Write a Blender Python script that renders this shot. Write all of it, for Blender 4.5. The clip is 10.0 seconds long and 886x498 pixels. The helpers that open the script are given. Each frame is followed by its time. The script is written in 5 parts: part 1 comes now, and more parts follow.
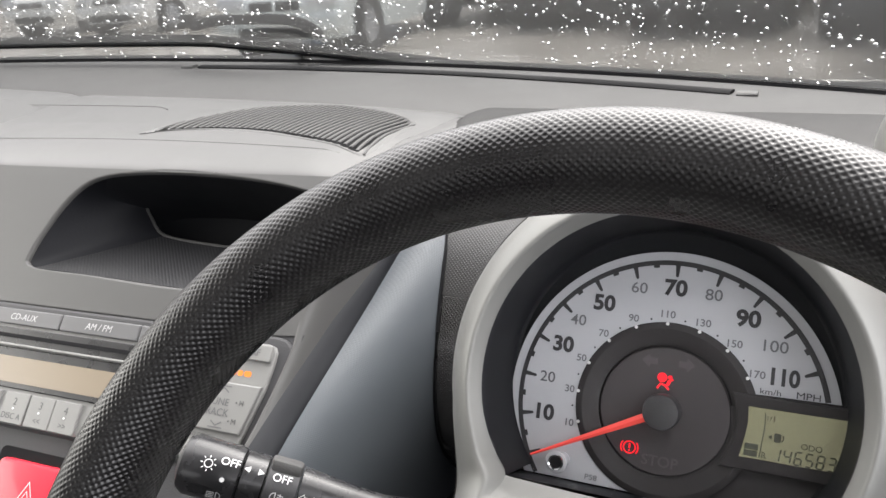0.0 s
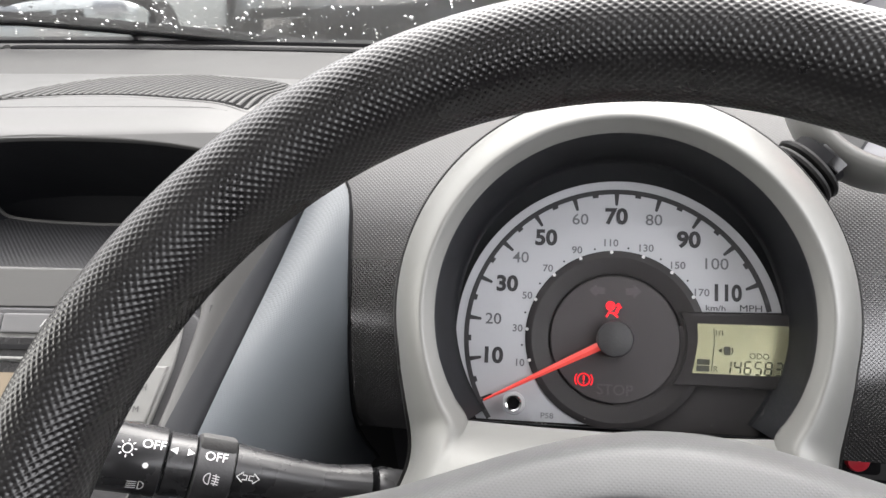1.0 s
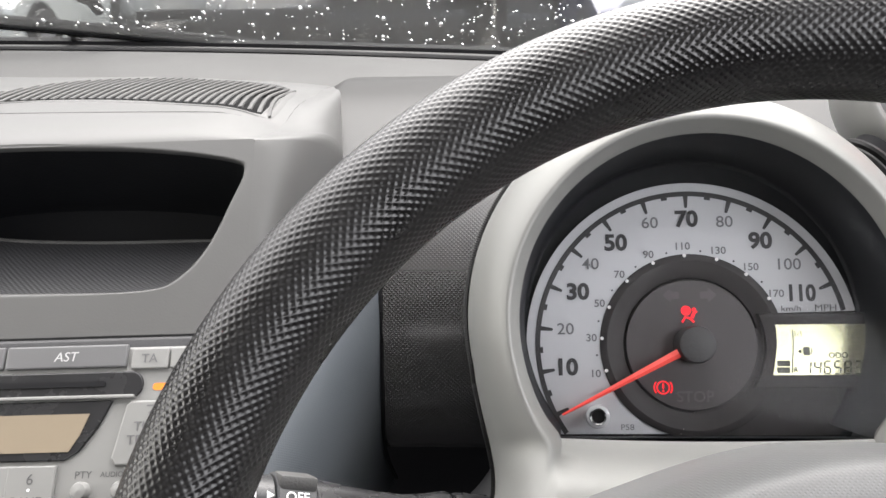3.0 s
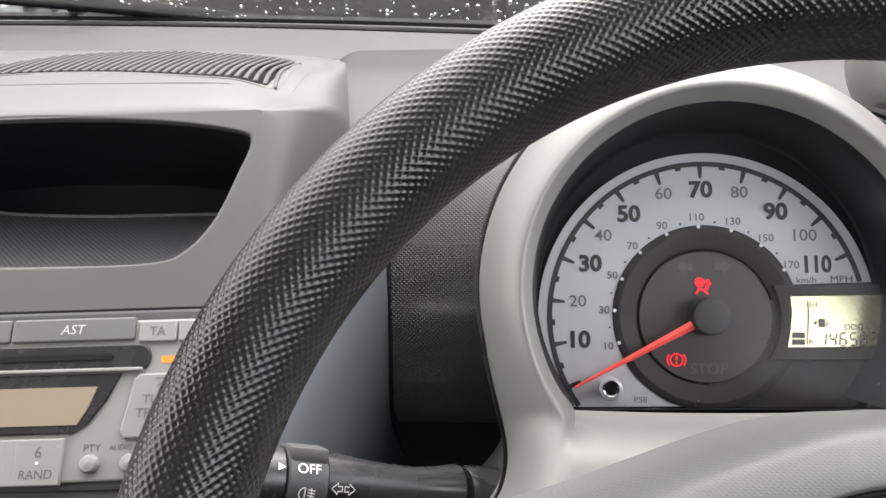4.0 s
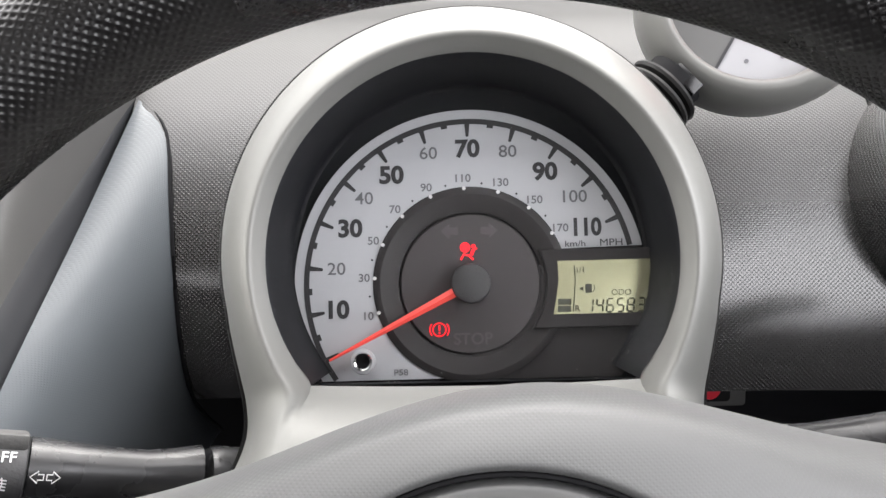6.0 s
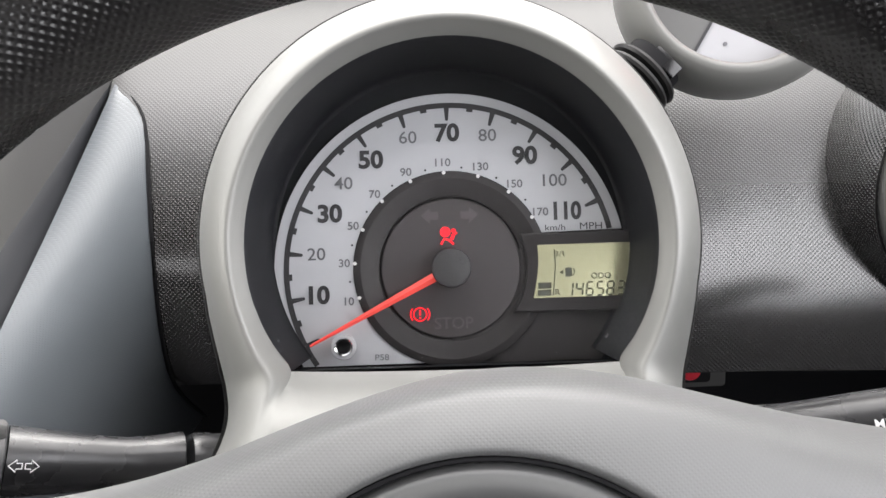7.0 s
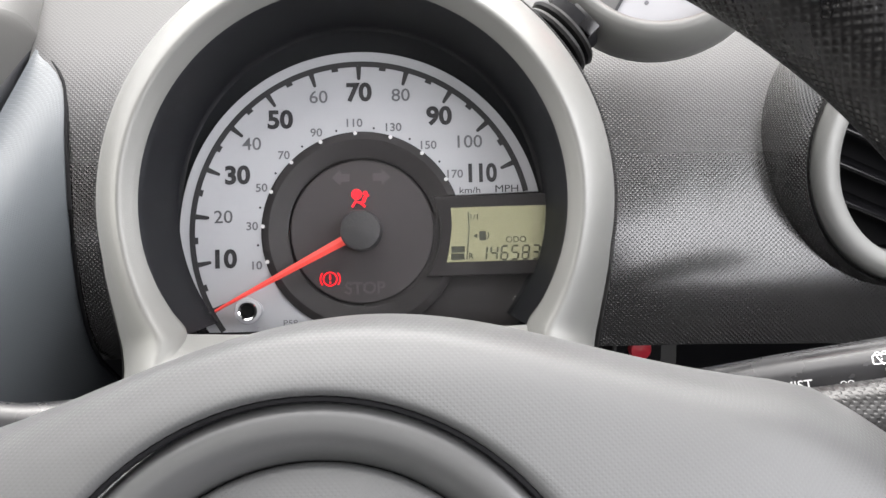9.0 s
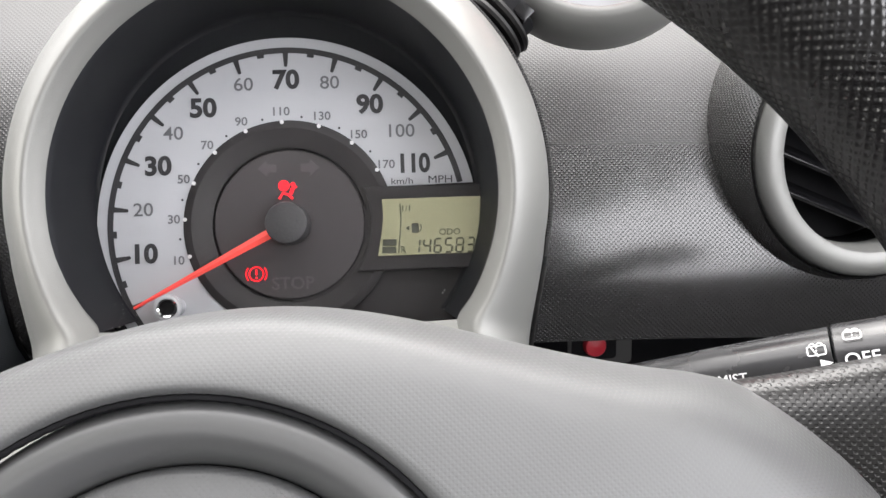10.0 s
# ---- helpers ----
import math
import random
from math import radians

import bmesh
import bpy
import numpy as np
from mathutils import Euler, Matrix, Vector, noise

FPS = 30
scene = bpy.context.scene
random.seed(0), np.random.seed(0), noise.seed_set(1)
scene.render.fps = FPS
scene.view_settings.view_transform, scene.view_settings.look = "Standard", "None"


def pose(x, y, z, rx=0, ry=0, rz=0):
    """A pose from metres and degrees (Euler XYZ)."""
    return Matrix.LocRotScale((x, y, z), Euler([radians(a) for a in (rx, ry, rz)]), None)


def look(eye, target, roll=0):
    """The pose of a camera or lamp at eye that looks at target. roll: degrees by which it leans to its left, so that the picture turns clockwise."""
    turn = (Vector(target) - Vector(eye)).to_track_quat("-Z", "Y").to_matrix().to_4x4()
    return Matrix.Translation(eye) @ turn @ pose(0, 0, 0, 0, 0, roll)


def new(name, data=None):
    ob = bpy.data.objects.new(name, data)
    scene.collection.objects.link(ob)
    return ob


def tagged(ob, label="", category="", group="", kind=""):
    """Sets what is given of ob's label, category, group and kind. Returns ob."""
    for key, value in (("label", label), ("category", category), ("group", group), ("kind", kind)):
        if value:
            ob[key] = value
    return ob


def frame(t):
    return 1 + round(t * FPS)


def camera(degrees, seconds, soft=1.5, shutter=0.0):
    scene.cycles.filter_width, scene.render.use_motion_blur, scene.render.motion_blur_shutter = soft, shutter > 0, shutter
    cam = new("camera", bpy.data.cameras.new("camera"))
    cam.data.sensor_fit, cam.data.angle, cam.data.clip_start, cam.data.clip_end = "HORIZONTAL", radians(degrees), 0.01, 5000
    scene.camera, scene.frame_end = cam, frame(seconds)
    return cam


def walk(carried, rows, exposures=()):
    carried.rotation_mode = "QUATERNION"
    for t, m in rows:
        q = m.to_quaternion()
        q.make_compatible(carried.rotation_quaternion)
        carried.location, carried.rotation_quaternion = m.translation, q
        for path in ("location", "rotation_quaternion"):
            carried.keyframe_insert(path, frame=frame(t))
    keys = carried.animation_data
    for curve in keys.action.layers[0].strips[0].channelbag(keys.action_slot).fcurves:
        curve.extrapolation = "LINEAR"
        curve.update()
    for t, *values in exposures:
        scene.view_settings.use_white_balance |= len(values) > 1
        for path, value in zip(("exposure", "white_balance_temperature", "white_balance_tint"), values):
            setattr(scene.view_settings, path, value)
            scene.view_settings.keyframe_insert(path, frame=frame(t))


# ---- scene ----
cam = camera(60.0, 10.0)
PATH = [
    (0, (0.04628, -0.29549, 1.15069), (-0.36820, 0.53492, 0.77835), -5.164),
    (0.5, (-0.00784, -0.30540, 1.13819), (-0.29072, 0.57745, 0.76328), -4.345),
    (1, (-0.01198, -0.30660, 1.11587), (-0.19842, 0.60343, 0.74561), -3.089),
    (1.5, (-0.00562, -0.30897, 1.12141), (-0.14176, 0.60733, 0.74476), -2.816),
    (2, (-0.00671, -0.30176, 1.11352), (-0.10378, 0.62136, 0.74148), -2.469),
    (2.5, (-0.02975, -0.29786, 1.11698), (-0.10625, 0.62521, 0.74006), -2.506),
    (2.7, (-0.05755, -0.29590, 1.11618), (-0.12040, 0.63098, 0.74614), -2.203),
    (3.8, (-0.10658, -0.29620, 1.10948), (-0.15931, 0.62493, 0.72379), -1.884),
    (4, (-0.09267, -0.29384, 1.10812), (-0.14951, 0.62440, 0.71621), -2.066),
    (4.5, (-0.05893, -0.28349, 1.09124), (-0.04166, 0.63956, 0.70693), 0.298),
    (5, (-0.01414, -0.27955, 1.09694), (-0.04265, 0.62899, 0.68013), -1.412),
    (5.5, (-0.00935, -0.27299, 1.09522), (-0.02783, 0.63200, 0.67018), -1.432),
    (7, (-0.00734, -0.27202, 1.09559), (0.00680, 0.62115, 0.64608), -1.243),
    (7.5, (0.00220, -0.26970, 1.10383), (0.02341, 0.61907, 0.64597), -1.090),
    (8, (0.01988, -0.27334, 1.10103), (0.05077, 0.62126, 0.65524), -0.837),
    (8.5, (0.03208, -0.28137, 1.09015), (0.05960, 0.61171, 0.64109), -0.772),
    (9, (0.02464, -0.27104, 1.07968), (0.04687, 0.61952, 0.62536), -0.865),
    (9.5, (0.03935, -0.27034, 1.07228), (0.05415, 0.62619, 0.62954), -1.019),
    (10, (0.04180, -0.26373, 1.07220), (0.09450, 0.62568, 0.61813), -0.323),
]
walk(cam, [(t, look(eye, target, roll)) for t, eye, target, roll in PATH], [(0.0, 0.75), (1.0, 1.0), (2.5, 0.95), (4.0, 0.84), (5.0, 0.98), (5.5, 1.02), (8.0, 1.18), (10.0, 1.23)])

# ---- world and light ----
SUN_UP, SUN_AZ = 52.0, 20.0
world = bpy.data.worlds.new("overcast")
scene.world = world
world.use_nodes = True
wn, wl = world.node_tree.nodes, world.node_tree.links
sky = wn.new("ShaderNodeTexSky")
sky.sky_type, sky.sun_disc = "NISHITA", False
sky.sun_elevation, sky.sun_rotation = radians(SUN_UP), radians(SUN_AZ)
sky.dust_density, sky.air_density, sky.ozone_density = 6.0, 1.0, 0.5
grey = wn.new("ShaderNodeHueSaturation")
grey.inputs["Saturation"].default_value = 0.22
wl.new(sky.outputs[0], grey.inputs["Color"])
wl.new(grey.outputs[0], wn["Background"].inputs[0])
wn["Background"].inputs[1].default_value = 0.15
sun = new("sun", bpy.data.lights.new("sun", "SUN"))
sun.data.energy, sun.data.angle, sun.data.color = 0.5, radians(30), (1.0, 0.97, 0.92)
sun.matrix_world = look((-3, 9, 12), (0, 0, 1))


def window_light(name, m, width, height, power, colour=(1.0, 0.966, 0.958)):
    """The sky's light in a window's opening."""
    lamp = new(name, bpy.data.lights.new(name, "AREA"))
    lamp.data.shape, lamp.data.size, lamp.data.size_y, lamp.data.energy = "RECTANGLE", width, height, power
    lamp.data.color = colour
    lamp.matrix_world = m
    return lamp


window_light("windscreen_daylight", look((-0.355, 0.05, 1.375), (-0.345, -0.37, 0.75)), 1.40, 0.52, 5.6)
window_light("driver_window_daylight", look((0.405, -0.50, 1.19), (-0.2, -0.42, 1.02)), 1.0, 0.38, 3.9, (0.98, 0.967, 1.0))
window_light("passenger_window_daylight", look((-1.09, -0.33, 1.20), (-0.2, -0.2, 1.0)), 0.75, 0.36, 2.8, (1.0, 0.97, 0.91))
window_light("rear_window_daylight", look((-0.36, -1.85, 1.22), (-0.1, 0.0, 1.0)), 1.0, 0.38, 1.5)

# ---- materials ----
MATS = {}


def material(name, colour, rough=0.5, metal=0.0, grain=0.0, grain_size=400.0, stain=0.0, stain_size=14.0, coat=0.0, emit=None, power=0.0, spec=0.5):
    """A Principled material with grain (bump) and slow stains in colour and gloss."""
    m = bpy.data.materials.new(name)
    m.use_nodes = True
    nt = m.node_tree
    b = nt.nodes["Principled BSDF"]
    b.inputs["Base Color"].default_value = (*colour, 1)
    b.inputs["Roughness"].default_value = rough
    b.inputs["Metallic"].default_value = metal
    b.inputs["Coat Weight"].default_value = coat
    b.inputs["Specular IOR Level"].default_value = spec
    if emit:
        b.inputs["Emission Color"].default_value = (*emit, 1)
        b.inputs["Emission Strength"].default_value = power
    tc = nt.nodes.new("ShaderNodeTexCoord")
    if stain:
        n = nt.nodes.new("ShaderNodeTexNoise")
        n.inputs["Scale"].default_value, n.inputs["Detail"].default_value = stain_size, 6.0
        nt.links.new(tc.outputs["Object"], n.inputs["Vector"])
        mix = nt.nodes.new("ShaderNodeMix")
        mix.data_type = "RGBA"
        mix.inputs[6].default_value = (*[c * (1 - stain) for c in colour], 1)
        mix.inputs[7].default_value = (*[min(1, c * (1 + stain)) for c in colour], 1)
        nt.links.new(n.outputs[0], mix.inputs[0])
        nt.links.new(mix.outputs[2], b.inputs["Base Color"])
        mr = nt.nodes.new("ShaderNodeMapRange")
        mr.interpolation_type = "SMOOTHSTEP"
        mr.inputs[1].default_value, mr.inputs[2].default_value = 0.3, 0.7
        mr.inputs[3].default_value, mr.inputs[4].default_value = max(0.02, rough - 0.4 * min(0.15, stain)), min(1, rough + 0.4 * min(0.15, stain))
        nt.links.new(n.outputs[0], mr.inputs[0])
        nt.links.new(mr.outputs[0], b.inputs["Roughness"])
    if grain:
        g = nt.nodes.new("ShaderNodeTexNoise")
        g.inputs["Scale"].default_value, g.inputs["Detail"].default_value = grain_size, 3.0
        nt.links.new(tc.outputs["Object"], g.inputs["Vector"])
        bump = nt.nodes.new("ShaderNodeBump")
        bump.inputs["Strength"].default_value, bump.inputs["Distance"].default_value = grain, 0.0006
        nt.links.new(g.outputs[0], bump.inputs["Height"])
        nt.links.new(bump.outputs[0], b.inputs["Normal"])
    MATS[name] = m
    return m


def studded(name, colour, rough, pitch, depth, strength, axes=(0, 2), sign=1.0, uv=False, fade=None):
    """Plastic with a moulded lattice of small studs or pits, pitch in metres, laid out in two axes of the object."""
    m = material(name, colour, rough, stain=0.03, stain_size=40.0)
    nt = m.node_tree
    b = nt.nodes["Principled BSDF"]
    tc = next(n for n in nt.nodes if n.type == "TEX_COORD")
    sep = nt.nodes.new("ShaderNodeSeparateXYZ")
    nt.links.new(tc.outputs["UV" if uv else "Object"], sep.inputs[0])

    def wave(out):
        k = nt.nodes.new("ShaderNodeMath")
        k.operation = "MULTIPLY"
        k.inputs[1].default_value = 2 * math.pi / pitch
        nt.links.new(out, k.inputs[0])
        s = nt.nodes.new("ShaderNodeMath")
        s.operation = "SINE"
        nt.links.new(k.outputs[0], s.inputs[0])
        return s.outputs[0]
    a, c = wave(sep.outputs[axes[0]]), wave(sep.outputs[axes[1]])
    p = nt.nodes.new("ShaderNodeMath")
    p.operation = "MULTIPLY"
    nt.links.new(a, p.inputs[0])
    nt.links.new(c, p.inputs[1])
    if sign < 0:
        cup = nt.nodes.new("ShaderNodeMapRange")
        cup.interpolation_type = "SMOOTHSTEP"
        cup.inputs[1].default_value, cup.inputs[2].default_value = 0.08, 0.75
        nt.links.new(p.outputs[0], cup.inputs[0])
        p = cup
    bump = nt.nodes.new("ShaderNodeBump")
    bump.inputs["Strength"].default_value, bump.inputs["Distance"].default_value = strength, depth
    bump.invert = sign < 0
    if fade:
        mr = nt.nodes.new("ShaderNodeMapRange")
        mr.interpolation_type = "SMOOTHSTEP"
        mr.inputs[1].default_value, mr.inputs[2].default_value = fade
        mr.inputs[3].default_value, mr.inputs[4].default_value = 0.06, 1.0
        nt.links.new(sep.outputs[axes[1]], mr.inputs[0])
        q = nt.nodes.new("ShaderNodeMath")
        q.operation = "MULTIPLY"
        nt.links.new(p.outputs[0], q.inputs[0])
        nt.links.new(mr.outputs[0], q.inputs[1])
        p = q
        gl_ = nt.nodes.new("ShaderNodeMapRange")
        gl_.interpolation_type = "SMOOTHSTEP"
        gl_.inputs[1].default_value, gl_.inputs[2].default_value = fade[0] + 0.005, fade[1] - 0.010
        gl_.inputs[3].default_value, gl_.inputs[4].default_value = 0.54, rough
        nt.links.new(sep.outputs[axes[1]], gl_.inputs[0])
        nt.links.new(gl_.outputs[0], b.inputs["Roughness"])
        sp_ = nt.nodes.new("ShaderNodeMapRange")
        sp_.inputs[1].default_value, sp_.inputs[2].default_value = fade[0] - 0.06, fade[0] + 0.02
        sp_.inputs[3].default_value, sp_.inputs[4].default_value = 0.25, 1.0
        nt.links.new(sep.outputs[axes[1]], sp_.inputs[0])
        nt.links.new(sp_.outputs[0], b.inputs["Specular IOR Level"])
    nt.links.new(p.outputs[0], bump.inputs["Height"])
    nt.links.new(bump.outputs[0], b.inputs["Normal"])
    return m


def pane(name, tint=(1, 1, 1), gloss=0.04, ior=1.35, wet=False):
    m = bpy.data.materials.new(name)
    m.use_nodes = True
    nt = m.node_tree
    nt.nodes.remove(nt.nodes["Principled BSDF"])
    t, g, mix, f = (nt.nodes.new("ShaderNode" + k) for k in ("BsdfRefraction" if wet else "BsdfTransparent", "BsdfGlossy", "MixShader", "Fresnel"))
    if wet:
        t.inputs["IOR"].default_value, t.inputs["Roughness"].default_value = 1.0015, 0.8
    t.inputs[0].default_value = (*tint, 1)
    g.inputs["Roughness"].default_value = gloss
    f.inputs[0].default_value = ior
    nt.links.new(f.outputs[0], mix.inputs[0])
    nt.links.new(t.outputs[0], mix.inputs[1])
    nt.links.new(g.outputs[0], mix.inputs[2])
    last = mix
    if wet:
        film, veil = nt.nodes.new("ShaderNodeBsdfTranslucent"), nt.nodes.new("ShaderNodeMixShader")
        veil.inputs[0].default_value = 0.03
        nt.links.new(mix.outputs[0], veil.inputs[1])
        nt.links.new(film.outputs[0], veil.inputs[2])
        last = veil
    nt.links.new(last.outputs[0], nt.nodes["Material Output"].inputs[0])
    MATS[name] = m
    return m


DASH_TOP = material("dash_top_plastic", (0.049, 0.0485, 0.0475), 0.62, grain=0.35, grain_size=900, stain=0.08)
DASH_LIGHT = material("light_grey_plastic", (0.062, 0.0615, 0.060), 0.46, grain=0.09, grain_size=1200, stain=0.06)
DASH_STUD = studded("pitted_grey_plastic", (0.017, 0.0166, 0.0164), 0.20, 0.0023, 0.00060, 1.0, (0, 1), -1, uv=True, fade=(0.150, 0.275))
FLANK = studded("blue_grey_plastic", (0.075, 0.084, 0.093), 0.40, 0.0014, 0.00012, 0.5, (1, 2), -1)
# the groove's shade and bluish sky reflection are put into this colour
GROOVE_SHADE = material("shaded_groove_plastic", (0.011, 0.012, 0.0145), 0.48, grain=0.05, grain_size=900, stain=0.1)
DARK = material("dark_plastic", (0.035, 0.035, 0.037), 0.55, grain=0.3, grain_size=900, stain=0.2)
BLACK = material("black_void_plastic", (0.008, 0.008, 0.009), 0.7, stain=0.2, spec=0.12)
GLOSS = material("gloss_black_plastic", (0.016, 0.016, 0.017), 0.26, grain=0.05, grain_size=700, stain=0.2, stain_size=60)
POD = material("grey_pod_paint", (0.16, 0.16, 0.152), 0.42, 0.1, grain=0.15, grain_size=2400, stain=0.05, stain_size=25)
SILVER = material("silver_paint", (0.176, 0.177, 0.169), 0.44, 0.35, grain=0.16, grain_size=2600, stain=0.04, stain_size=20)
DIAL = material("dial_print_silver", (0.45, 0.46, 0.482), 0.45, 0.0, stain=0.02)
INK = material("dial_ink", (0.03, 0.03, 0.033), 0.5)
KM_INK = material("small_dial_ink", (0.13, 0.13, 0.14), 0.5)
DISC = material("dial_dark_disc", (0.045, 0.04, 0.042), 0.5, grain=0.1, grain_size=2500, stain=0.06)
DISC_RIM = material("dial_dark_rim", (0.026, 0.024, 0.025), 0.52, stain=0.06, spec=0.35)
FAINT = material("unlit_symbol_ink", (0.075, 0.068, 0.07), 0.5)
NEEDLE = material("red_needle_plastic", (0.75, 0.07, 0.06), 0.4, emit=(1.0, 0.10, 0.08), power=0.15)
LIT_RED = material("lit_red_symbol", (0.12, 0.004, 0.004), 0.5, emit=(1.0, 0.008, 0.02), power=0.9)
LCD = material("lcd_screen", (0.46, 0.46, 0.30), 0.22, 0.75, stain=0.04, stain_size=40)
LCD_INK = material("lcd_ink", (0.05, 0.055, 0.04), 0.4)
SPOKE = studded("spoke_pitted_plastic", (0.008, 0.0078, 0.0078), 0.28, 0.0017, 0.00012, 0.8, (0, 1), -1)
RIM = material("rim_pitted_plastic", (0.0036, 0.0032, 0.0034), 0.30, stain=0.15, stain_size=30, spec=0.55)
PAD = studded("pad_grey_plastic", (0.0945, 0.0957, 0.0960), 0.42, 0.0013, 0.00012, 0.35, (0, 1), -1)
PAD_RING = material("pad_ring_satin", (0.085, 0.086, 0.086), 0.30, grain=0.04, grain_size=900, stain=0.05, stain_size=18)
RADIO = material("radio_silver_plastic", (0.20, 0.20, 0.193), 0.42, 0.2, grain=0.1, grain_size=2200, stain=0.04)
RADIO_DARK = material("radio_grey_plastic", (0.11, 0.11, 0.112), 0.4, 0.2, grain=0.1, grain_size=2000, stain=0.05)
RADIO_LCD = material("radio_display", (0.20, 0.165, 0.12), 0.25, stain=0.03)
WHITE_INK = material("white_print", (0.68, 0.68, 0.68), 0.5)
PALE_INK = material("worn_white_print", (0.42, 0.42, 0.42), 0.5)
GREY_INK = material("grey_print", (0.07, 0.07, 0.07), 0.5)
ORANGE_INK = material("orange_print", (0.80, 0.20, 0.02), 0.5)
HAZARD = material("hazard_red_plastic", (0.62, 0.02, 0.04), 0.35, coat=0.3, stain=0.05)
CHROME = material("chrome", (0.8, 0.8, 0.8), 0.08, 1.0)
KNOB = material("clear_knob_plastic", (0.55, 0.56, 0.58), 0.12, 0.25, stain=0.1, stain_size=90)
VANE = material("gloss_vane_plastic", (0.004, 0.004, 0.0045), 0.2, stain=0.1, spec=0.45)
# dial print made darker: the gauge lens's shading is put into the colour
GAUGE = material("gauge_print_dimmed", (0.36, 0.36, 0.375), 0.45, stain=0.02)
SECTOR = material("grey_gauge_sector", (0.115, 0.115, 0.113), 0.5, stain=0.05)
DUST = material("pale_dust", (0.30, 0.29, 0.28), 0.9, stain=0.2, stain_size=300)
WALL = material("recess_wall_plastic", (0.0112, 0.0120, 0.0142), 0.5, grain=0.03, grain_size=900, stain=0.1, stain_size=40, spec=0.2)
RECESS = material("matt_black_recess", (0.008, 0.008, 0.0095), 0.5, grain=0.15, grain_size=900, stain=0.25, stain_size=40, spec=0.2)
TRAY = material("tray_black_plastic", (0.007, 0.0075, 0.009), 0.55, grain=0.2, grain_size=700, stain=0.2, spec=0.25)
TRAY_SIDE = material("tray_side_plastic", (0.0065, 0.007, 0.009), 0.6, grain=0.2, grain_size=700, stain=0.2, spec=0.2)
# lighter copy of the tray plastic: light on the upward floor painted in
TRAY_FLOOR_LIT = studded("tray_floor_lit_plastic", (0.012, 0.0122, 0.0135), 0.5, 0.0028, 0.0003, 0.5, (0, 1))
TRAY_FLOOR_LIT.node_tree.nodes["Principled BSDF"].inputs["Specular IOR Level"].default_value = 0.3
RUBBER = material("black_rubber", (0.009, 0.0088, 0.0088), 0.45, grain=0.1, stain=0.2, spec=0.35)
CLOTH = material("grey_headliner", (0.38, 0.375, 0.36), 0.9, grain=0.3, grain_size=500, stain=0.05)
TRIM = material("grey_pillar_trim", (0.24, 0.235, 0.22), 0.6, grain=0.2, grain_size=700, stain=0.04)
SEAT = material("dark_seat_cloth", (0.07, 0.07, 0.075), 0.9, grain=0.4, grain_size=400, stain=0.2)
GLASS = pane("wet_window_glass", wet=True)
LENS = pane("dial_lens", gloss=0.14, ior=1.15)
TARMAC = material("wet_tarmac", (0.27, 0.252, 0.226), 0.20, grain=0.25, grain_size=90, stain=0.35, stain_size=0.7)
LINE = material("faded_white_line", (0.6, 0.59, 0.55), 0.6, stain=0.2, stain_size=8)
TYRE = material("tyre_rubber", (0.02, 0.02, 0.02), 0.7, stain=0.2)
ALLOY = material("alloy_rim", (0.55, 0.56, 0.58), 0.35, 0.7, stain=0.05)
CAR_GLASS = material("car_window_dark", (0.02, 0.025, 0.03), 0.06, spec=0.8, stain=0.1)
PLATE_Y = material("yellow_plate", (0.75, 0.55, 0.05), 0.5)
PLATE_W = material("white_plate", (0.75, 0.75, 0.72), 0.5)
LAMP_R = material("red_lamp_lens", (0.4, 0.01, 0.01), 0.15, stain=0.1)
LAMP_W = material("clear_lamp_lens", (0.6, 0.62, 0.65), 0.1, 0.3, stain=0.1)


def paint(name, colour):
    return material(name, colour, 0.22, 0.2, coat=0.6, stain=0.06, stain_size=3)


# ---- building helpers ----
def thing(name, label, category, m=None, group="", kind=""):
    ob = new(name)
    ob.empty_display_size = 0.02
    if m is not None:
        ob.matrix_world = m
    return tagged(ob, label, category, group, kind)


def link(name, verts, faces, mat, parent=None, label="", smooth=True, angle=40):
    me = bpy.data.meshes.new(name)
    me.from_pydata([tuple(v) for v in verts], [], [tuple(f) for f in faces])
    me.validate()
    me.materials.append(mat)
    if smooth:
        me.shade_smooth()
        me.set_sharp_from_angle(angle=radians(angle))
    ob = new(name, me)
    if parent is not None:
        ob.parent = parent
    if label:
        tagged(ob, label)
    return ob


def part(name, bm, mat, parent, label="", m=None, angle=24):
    if m is not None:
        bm.transform(m)
    bmesh.ops.recalc_face_normals(bm, faces=bm.faces)
    me = bpy.data.meshes.new(name)
    bm.to_mesh(me)
    bm.free()
    me.materials.append(mat)
    me.shade_smooth()
    me.set_sharp_from_angle(angle=radians(angle))
    ob = new(name, me)
    if parent is not None:
        ob.parent = parent
    if label:
        tagged(ob, label)
    return ob


def box(sx, sy, sz, bevel=0.0, at=(0, 0, 0), seg=2):
    bm = bmesh.new()
    bmesh.ops.create_cube(bm, size=1.0, matrix=Matrix.Translation(at) @ Matrix.Diagonal((sx, sy, sz, 1)))
    if bevel:
        bmesh.ops.bevel(bm, geom=bm.edges[:], offset=bevel, segments=seg, affect="EDGES", profile=0.5)
    return bm


def grid_faces(nu, nv, close_u=False, close_v=False):
    f = []
    for i in range(nu if close_u else nu - 1):
        for j in range(nv if close_v else nv - 1):
            a, b = i * nv + j, ((i + 1) % nu) * nv + j
            c, d = ((i + 1) % nu) * nv + (j + 1) % nv, i * nv + (j + 1) % nv
            f.append((a, b, c, d))
    return f


